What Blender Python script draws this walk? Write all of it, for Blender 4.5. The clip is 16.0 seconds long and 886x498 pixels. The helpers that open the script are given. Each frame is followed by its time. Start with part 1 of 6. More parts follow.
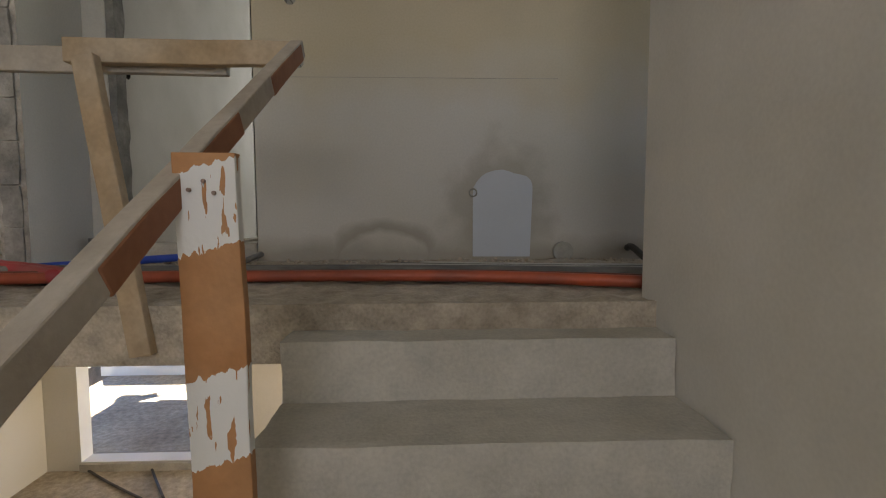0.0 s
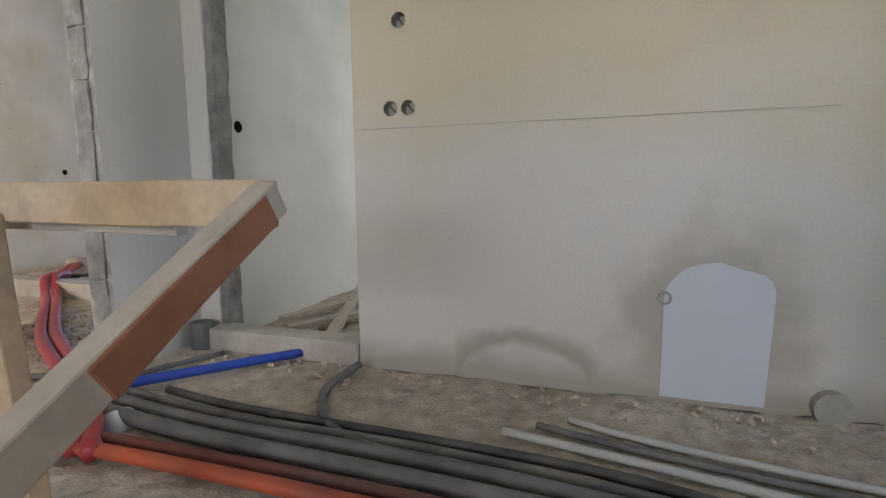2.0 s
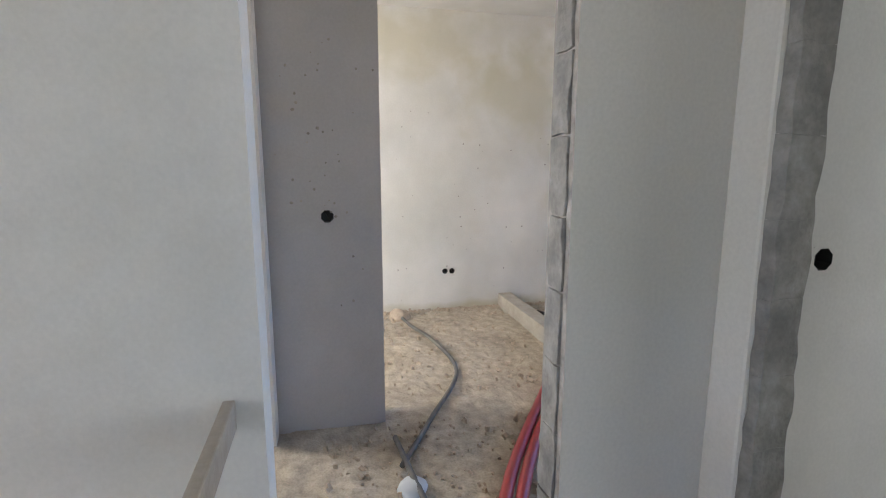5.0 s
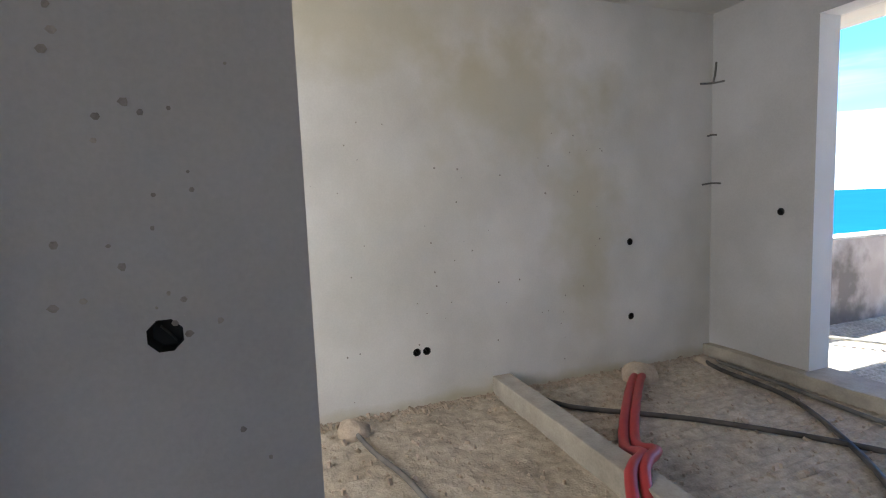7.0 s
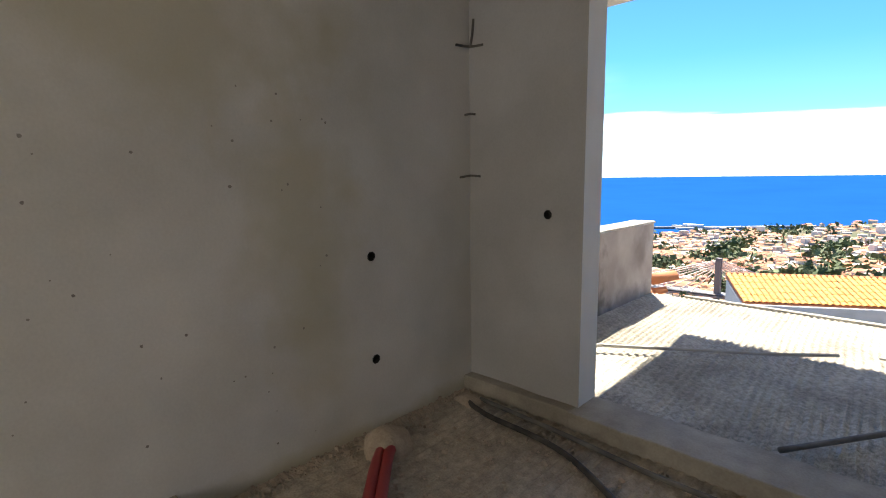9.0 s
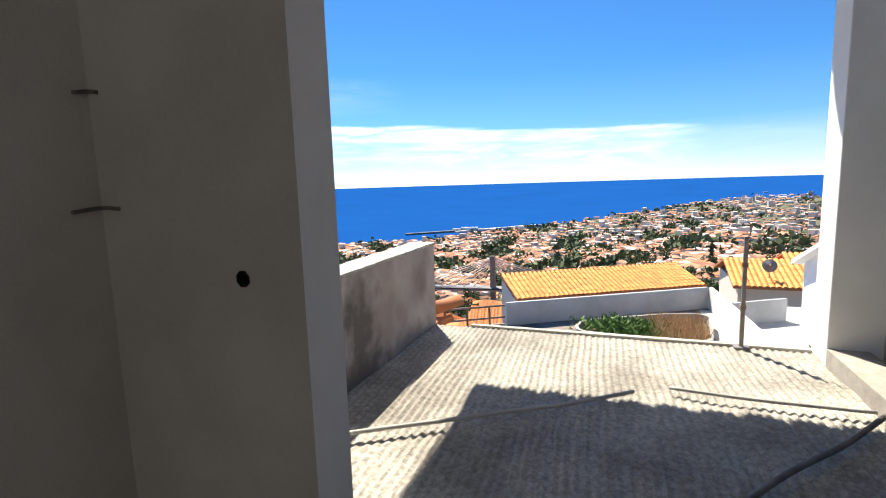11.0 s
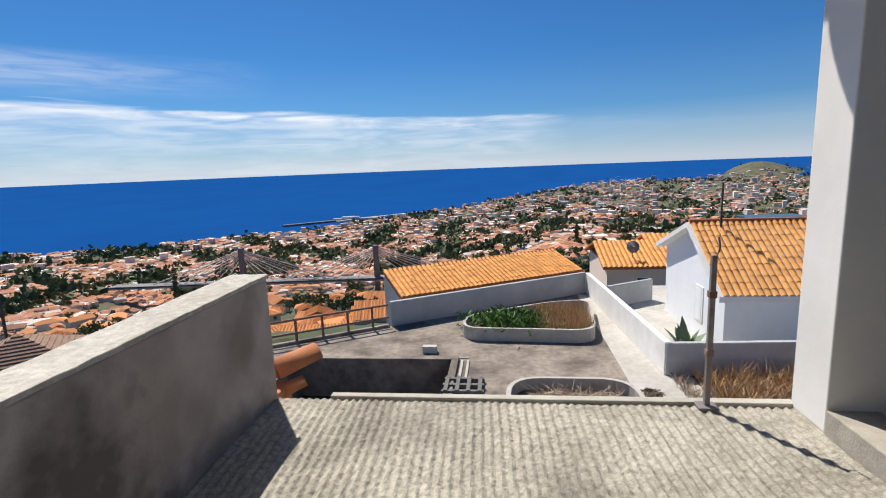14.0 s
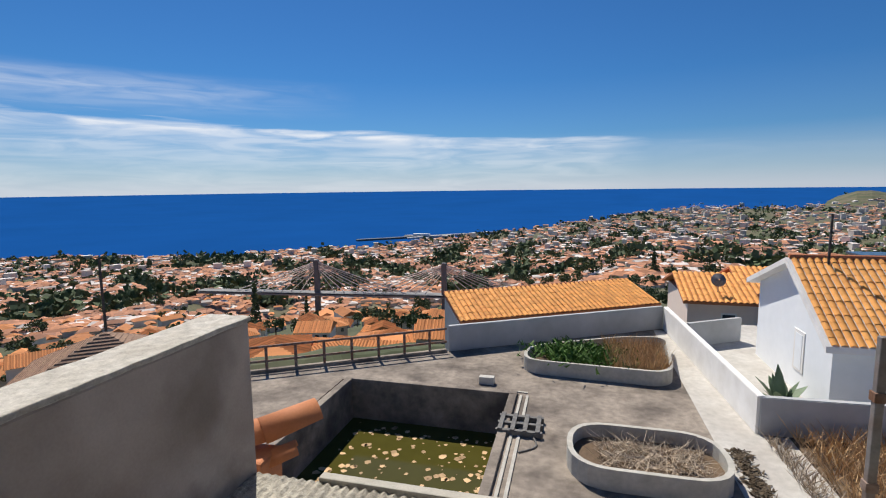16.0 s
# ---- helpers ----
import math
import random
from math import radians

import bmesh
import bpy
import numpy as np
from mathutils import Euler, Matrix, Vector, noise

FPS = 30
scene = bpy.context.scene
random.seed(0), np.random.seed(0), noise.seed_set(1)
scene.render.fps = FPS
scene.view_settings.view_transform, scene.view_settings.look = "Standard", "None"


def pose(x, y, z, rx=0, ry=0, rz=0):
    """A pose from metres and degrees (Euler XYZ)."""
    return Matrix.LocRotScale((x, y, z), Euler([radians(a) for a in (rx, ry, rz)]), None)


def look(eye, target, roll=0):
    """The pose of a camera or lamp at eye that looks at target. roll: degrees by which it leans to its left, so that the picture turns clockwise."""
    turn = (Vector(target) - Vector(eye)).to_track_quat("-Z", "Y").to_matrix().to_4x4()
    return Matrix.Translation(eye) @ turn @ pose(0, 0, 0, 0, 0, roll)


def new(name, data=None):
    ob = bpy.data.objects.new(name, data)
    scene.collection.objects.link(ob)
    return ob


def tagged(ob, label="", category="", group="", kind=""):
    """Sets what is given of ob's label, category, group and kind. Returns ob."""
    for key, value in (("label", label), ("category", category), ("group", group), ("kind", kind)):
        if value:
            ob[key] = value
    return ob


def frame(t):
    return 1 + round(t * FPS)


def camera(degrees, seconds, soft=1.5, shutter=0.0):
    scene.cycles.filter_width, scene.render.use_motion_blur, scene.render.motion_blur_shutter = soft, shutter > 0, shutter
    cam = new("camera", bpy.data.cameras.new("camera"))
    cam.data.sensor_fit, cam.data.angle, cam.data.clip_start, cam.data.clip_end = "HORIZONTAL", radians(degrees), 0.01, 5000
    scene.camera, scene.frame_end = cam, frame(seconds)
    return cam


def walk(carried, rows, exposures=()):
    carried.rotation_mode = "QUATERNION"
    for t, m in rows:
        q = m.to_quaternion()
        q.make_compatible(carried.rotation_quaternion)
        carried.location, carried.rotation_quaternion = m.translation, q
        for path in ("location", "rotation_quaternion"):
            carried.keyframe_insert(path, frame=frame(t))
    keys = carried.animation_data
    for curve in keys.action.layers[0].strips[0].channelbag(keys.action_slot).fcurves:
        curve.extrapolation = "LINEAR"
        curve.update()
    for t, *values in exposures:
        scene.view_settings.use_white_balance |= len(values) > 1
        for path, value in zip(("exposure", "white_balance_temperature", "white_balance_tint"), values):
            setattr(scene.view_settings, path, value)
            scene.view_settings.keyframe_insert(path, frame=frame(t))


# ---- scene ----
cam = camera(83.6, 16.0, soft=1.1)
PATH = [
    (0, (0.959, -2.94, 0.294), (1.044, -0.947, 0.14), -0.1),
    (0.5, (0.981, -2.691, 0.431), (0.823, -0.706, 0.242), -0.8),
    (1, (1.005, -2.455, 0.503), (0.696, -0.487, 0.3035), -0.9),
    (1.5, (1.038, -2.193, 0.64), (0.588, -0.259, 0.403), -0.5),
    (2, (1.052, -1.96, 0.808), (0.428, -0.075, 0.564), -0.5),
    (2.5, (0.984, -1.749, 0.966), (0.105, 0.03, 0.713), -0.8),
    (3, (0.962, -1.542, 1.122), (-0.203, 0.05, 0.793), -1.0),
    (3.5, (0.865, -1.366, 1.221), (-0.582, -0.035, 0.857), -1.5),
    (4, (0.703, -1.216, 1.32), (-1.0, -0.226, 0.972), -0.8),
    (4.5, (0.512, -1.088, 1.4), (-1.366, -0.497, 1.047), 0.1),
    (4.7, (0.399, -1.052, 1.408), (-1.52, -0.604, 1.066), 0.3),
    (6.8, (-1.173, -0.856, 1.402), (-3.072, -0.263, 1.195), -2.2),
    (7, (-1.302, -0.83, 1.383), (-3.176, -0.158, 1.19), -2.3),
    (7.5, (-1.634, -0.663, 1.396), (-3.434, 0.191, 1.215), -1.9),
    (8, (-1.872, -0.446, 1.432), (-3.584, 0.57, 1.237), -1.6),
    (8.5, (-2.106, -0.159, 1.436), (-3.657, 1.08, 1.195), -1.3),
    (9, (-2.269, 0.181, 1.441), (-3.647, 1.601, 1.149), -0.8),
    (9.5, (-2.378, 0.532, 1.448), (-3.608, 2.084, 1.164), -0.2),
    (10, (-2.577, 0.919, 1.477), (-3.605, 2.618, 1.237), -0.3),
    (10.2, (-2.602, 1.032, 1.496), (-3.564, 2.771, 1.271), -0.8),
    (12.3, (-2.83, 2.155, 1.488), (-3.184, 4.09, 1.126), -0.8),
    (12.5, (-2.828, 2.274, 1.508), (-3.163, 4.212, 1.142), -0.8),
    (13, (-2.859, 2.514, 1.522), (-3.125, 4.461, 1.154), -0.4),
    (13.5, (-2.947, 2.859, 1.552), (-3.183, 4.815, 1.209), -1.2),
    (14, (-3.004, 3.135, 1.547), (-3.238, 5.093, 1.215), -2.2),
    (14.5, (-3.01, 3.41, 1.549), (-3.268, 5.367, 1.228), -2.3),
    (15, (-2.988, 3.667, 1.531), (-3.285, 5.626, 1.259), -1.1),
    (15.5, (-2.951, 3.889, 1.554), (-3.345, 5.833, 1.301), -1.0),
    (16, (-2.9, 4.003, 1.546), (-3.407, 5.922, 1.298), -0.7),
]
walk(cam, [(t, look(eye, target, roll)) for t, eye, target, roll in PATH],
     exposures=[(0, 2.38, 7500, 10), (1.0, 2.95, 7100, 10), (1.5, 3.25, 6900, 10), (2.5, 3.45, 6450, 10), (3.5, 3.5, 6350, 10), (4.7, 3.45, 6400, 10), (6.8, 2.9, 6200, 10), (7.5, 2.55, 6500, 10), (8.0, 2.2, 6900, 10),
                (8.5, 2.05, 7100, 10), (9.0, 1.85, 7200, 10), (9.5, 1.7, 7200, 10), (10.2, 1.55, 7100, 10), (11.4, 0.9, 6900, 10), (12.3, 0.68, 6700, 10), (13.5, 0.36, 6700, 10), (16, 0.1, 6700, 10)])

# ---- light ----
TO_SUN = Vector((-0.43, 0.62, 1.0)).normalized()
sun = new("sun", bpy.data.lights.new("sun", "SUN"))
sun.data.energy, sun.data.angle, sun.data.color = 5.0, radians(0.5), (1.0, 0.95, 0.87)
sun.matrix_world = look(TO_SUN * 60, (0, 0, 0))

world = bpy.data.worlds.new("sky")
scene.world = world
world.use_nodes = True
wn, wl = world.node_tree.nodes, world.node_tree.links
sky = wn.new("ShaderNodeTexSky")
sky.sky_type, sky.sun_disc = "NISHITA", False
sky.sun_elevation, sky.sun_rotation = math.asin(TO_SUN.z), math.atan2(TO_SUN.x, TO_SUN.y)
sky.air_density, sky.dust_density, sky.ozone_density = 1.0, 0.1, 4.0
coord = wn.new("ShaderNodeTexCoord")
sep = wn.new("ShaderNodeSeparateXYZ")
wl.new(coord.outputs["Generated"], sep.inputs[0])
cmap = wn.new("ShaderNodeMapping")
cmap.inputs["Scale"].default_value = (2.2, 2.2, 26.0)
wl.new(coord.outputs["Generated"], cmap.inputs[0])
cn = wn.new("ShaderNodeTexNoise")
cn.inputs["Scale"].default_value, cn.inputs["Detail"].default_value = 1.6, 7
cn.inputs["Distortion"].default_value = 0.5
wl.new(cmap.outputs[0], cn.inputs["Vector"])


def wramp(src, stops):
    r = wn.new("ShaderNodeValToRGB")
    while len(r.color_ramp.elements) < len(stops):
        r.color_ramp.elements.new(0.5)
    for e, (p, v) in zip(r.color_ramp.elements, stops):
        e.position, e.color = p, (v, v, v, 1)
    wl.new(src, r.inputs[0])
    return r.outputs[0]


def wmath(op, a, b):
    n = wn.new("ShaderNodeMath")
    n.operation = op
    for i, v in enumerate((a, b)):
        if isinstance(v, (int, float)):
            n.inputs[i].default_value = v
        else:
            wl.new(v, n.inputs[i])
    return n.outputs[0]


# one long bank of thin cloud, its upper edge sloping down towards the east, and a wisp above it
edge_line = wmath("ADD", wmath("MULTIPLY", sep.outputs["X"], -0.046), 0.094)
ragged_edge = wmath("ADD", edge_line, wmath("MULTIPLY", wmath("SUBTRACT", cn.outputs[0], 0.5), 0.05))
depth = wmath("MULTIPLY", wmath("SUBTRACT", ragged_edge, sep.outputs["Z"]), 8.0)
bank = wramp(depth, [(0.0, 0), (0.05, 0.55), (0.12, 0.80), (0.25, 0.42), (0.42, 0.36), (0.65, 0.22)])
fmap = wn.new("ShaderNodeMapping")
fmap.inputs["Scale"].default_value = (7.0, 7.0, 55.0)
wl.new(coord.outputs["Generated"], fmap.inputs[0])
fn = wn.new("ShaderNodeTexNoise")
fn.inputs["Scale"].default_value, fn.inputs["Detail"].default_value = 1.0, 8
fn.inputs["Distortion"].default_value = 1.2
wl.new(fmap.outputs[0], fn.inputs["Vector"])
streak = wmath("MULTIPLY", wramp(cn.outputs[0], [(0.30, 0.45), (0.56, 1)]), wramp(fn.outputs[0], [(0.34, 0.35), (0.62, 1.15)]))
side = wramp(wmath("ADD", wmath("MULTIPLY", sep.outputs["X"], 0.5), 0.5), [(0.0, 1), (0.36, 1), (0.52, 0.75), (0.57, 0.12), (0.7, 0.05)])
wisp_z = wramp(sep.outputs["Z"], [(0.125, 0), (0.165, 0.35), (0.172, 0.35), (0.20, 0)])
wisp_x = wramp(wmath("ADD", wmath("MULTIPLY", sep.outputs["X"], 0.5), 0.5), [(0.0, 1), (0.15, 0.9), (0.30, 0.0)])
cloud = wmath("ADD", wmath("MULTIPLY", wmath("MULTIPLY", streak, bank), side), wmath("MULTIPLY", wmath("MULTIPLY", wisp_z, wisp_x), streak))
haze = wramp(sep.outputs["Z"], [(0.0, 0.62), (0.03, 0.36), (0.10, 0.05), (0.2, 0.0)])
mixh = wn.new("ShaderNodeMixRGB")
mixh.inputs["Color2"].default_value = (6.5, 6.5, 7.6, 1)
tint = wn.new("ShaderNodeMixRGB")
tint.blend_type = "MULTIPLY"
tint.inputs[0].default_value, tint.inputs["Color2"].default_value = 1.0, (0.18, 0.44, 0.71, 1)
wl.new(sky.outputs[0], tint.inputs["Color1"])
wl.new(haze, mixh.inputs[0]), wl.new(tint.outputs[0], mixh.inputs["Color1"])
mixc = wn.new("ShaderNodeMixRGB")
mixc.inputs["Color2"].default_value = (8.6, 8.8, 9.2, 1)
wl.new(cloud, mixc.inputs[0]), wl.new(mixh.outputs[0], mixc.inputs["Color1"])
bg = wn["Background"]
bg.inputs["Strength"].default_value = 0.1
wl.new(mixc.outputs[0], bg.inputs["Color"])


def area_lamp(name, at, target, w, h, power, color=(0.86, 0.93, 1.0)):
    lamp = new(name, bpy.data.lights.new(name, "AREA"))
    lamp.data.shape, lamp.data.size, lamp.data.size_y = "RECTANGLE", w, h
    lamp.data.energy, lamp.data.color = power, color
    lamp.matrix_world = look(at, target)
    return lamp


area_lamp("stair_window_light", (3.85, -0.65, 1.35), (0, -0.6, 0.9), 1.0, 1.3, 1.3)
area_lamp("stair_back_window_light", (0.6, -6.85, 1.9), (0.6, 0, 1.0), 1.6, 1.4, 11, (0.95, 0.95, 0.98))
area_lamp("side_room_window_light", (0.9, 3.9, 1.5), (-0.9, 0.5, 1.0), 1.4, 1.4, 5.5)
# warm fill added for the lower storey, set in an invented window
area_lamp("lower_fill_light", (3.85, 1.2, -1.3), (-3, 1.2, -2.2), 1.4, 1.1, 40, (1.0, 0.88, 0.70))
# fill added to brighten the room's west wall, from an unseen south opening
area_lamp("south_fill_light", (-3.05, -3.12, 1.5), (-4.42, -0.2, 1.3), 1.2, 1.3, 10.5, (1.0, 0.95, 0.88))


# ---- materials ----
def mat(name, base, rough=0.8, var=0.12, scale=6.0, bump=0.2, fine=60.0, second=None, amount=0.5, metal=0.0, stain=1.3, wave=None, rand=0.0, spec=0.3, detail=6):
    m = bpy.data.materials.new(name)
    m.use_nodes = True
    n, l = m.node_tree.nodes, m.node_tree.links
    b = n["Principled BSDF"]
    b.inputs["Roughness"].default_value, b.inputs["Metallic"].default_value = rough, metal
    b.inputs["Specular IOR Level"].default_value = spec
    tc = n.new("ShaderNodeTexCoord")
    geo = n.new("ShaderNodeNewGeometry")
    big = n.new("ShaderNodeTexNoise")
    big.inputs["Scale"].default_value, big.inputs["Detail"].default_value = stain, detail
    small = n.new("ShaderNodeTexNoise")
    small.inputs["Scale"].default_value, small.inputs["Detail"].default_value = scale, detail
    grain = n.new("ShaderNodeTexNoise")
    grain.inputs["Scale"].default_value, grain.inputs["Detail"].default_value = fine, 3
    for t in (big, small, grain):
        l.new(geo.outputs["Position"], t.inputs["Vector"])
    ramp = n.new("ShaderNodeValToRGB")
    ramp.color_ramp.elements[0].position, ramp.color_ramp.elements[1].position = 0.38, 0.66
    sec = second or tuple(c * (1 - var * 1.8) for c in base)
    ramp.color_ramp.elements[0].color, ramp.color_ramp.elements[1].color = (*base, 1), (*sec, 1)
    l.new(big.outputs[0], ramp.inputs[0])
    first = n.new("ShaderNodeMixRGB")
    first.inputs[0].default_value = amount
    first.inputs["Color1"].default_value = (*base, 1)
    l.new(ramp.outputs[0], first.inputs["Color2"])
    val = n.new("ShaderNodeHueSaturation")
    l.new(first.outputs[0], val.inputs["Color"])
    mul = n.new("ShaderNodeMapRange")
    mul.inputs["From Min"].default_value, mul.inputs["From Max"].default_value = 0.3, 0.7
    mul.inputs["To Min"].default_value, mul.inputs["To Max"].default_value = 1 - var, 1 + var
    avg = n.new("ShaderNodeMath")
    avg.operation = "MULTIPLY_ADD"
    avg.inputs[1].default_value = 0.35
    l.new(grain.outputs[0], avg.inputs[0])
    half = n.new("ShaderNodeMath")
    half.operation = "MULTIPLY"
    half.inputs[1].default_value = 0.65
    l.new(small.outputs[0], half.inputs[0]), l.new(half.outputs[0], avg.inputs[2])
    l.new(avg.outputs[0], mul.inputs["Value"])
    out = mul.outputs[0]
    if rand:
        info = n.new("ShaderNodeObjectInfo")
        rr = n.new("ShaderNodeMapRange")
        rr.inputs["To Min"].default_value, rr.inputs["To Max"].default_value = 1 - rand, 1 + rand
        src = n.new("ShaderNodeMath")
        src.operation = "ADD"
        l.new(info.outputs["Random"], src.inputs[0])
        l.new(geo.outputs["Random Per Island"], src.inputs[1])
        fr = n.new("ShaderNodeMath")
        fr.operation = "FRACT"
        l.new(src.outputs[0], fr.inputs[0]), l.new(fr.outputs[0], rr.inputs["Value"])
        mm = n.new("ShaderNodeMath")
        mm.operation = "MULTIPLY"
        l.new(out, mm.inputs[0]), l.new(rr.outputs[0], mm.inputs[1])
        out = mm.outputs[0]
    l.new(out, val.inputs["Value"])
    l.new(val.outputs[0], b.inputs["Base Color"])
    if bump:
        bn = n.new("ShaderNodeBump")
        bn.inputs["Strength"].default_value, bn.inputs["Distance"].default_value = bump, 0.02
        l.new(avg.outputs[0], bn.inputs["Height"]), l.new(bn.outputs[0], b.inputs["Normal"])
    return m


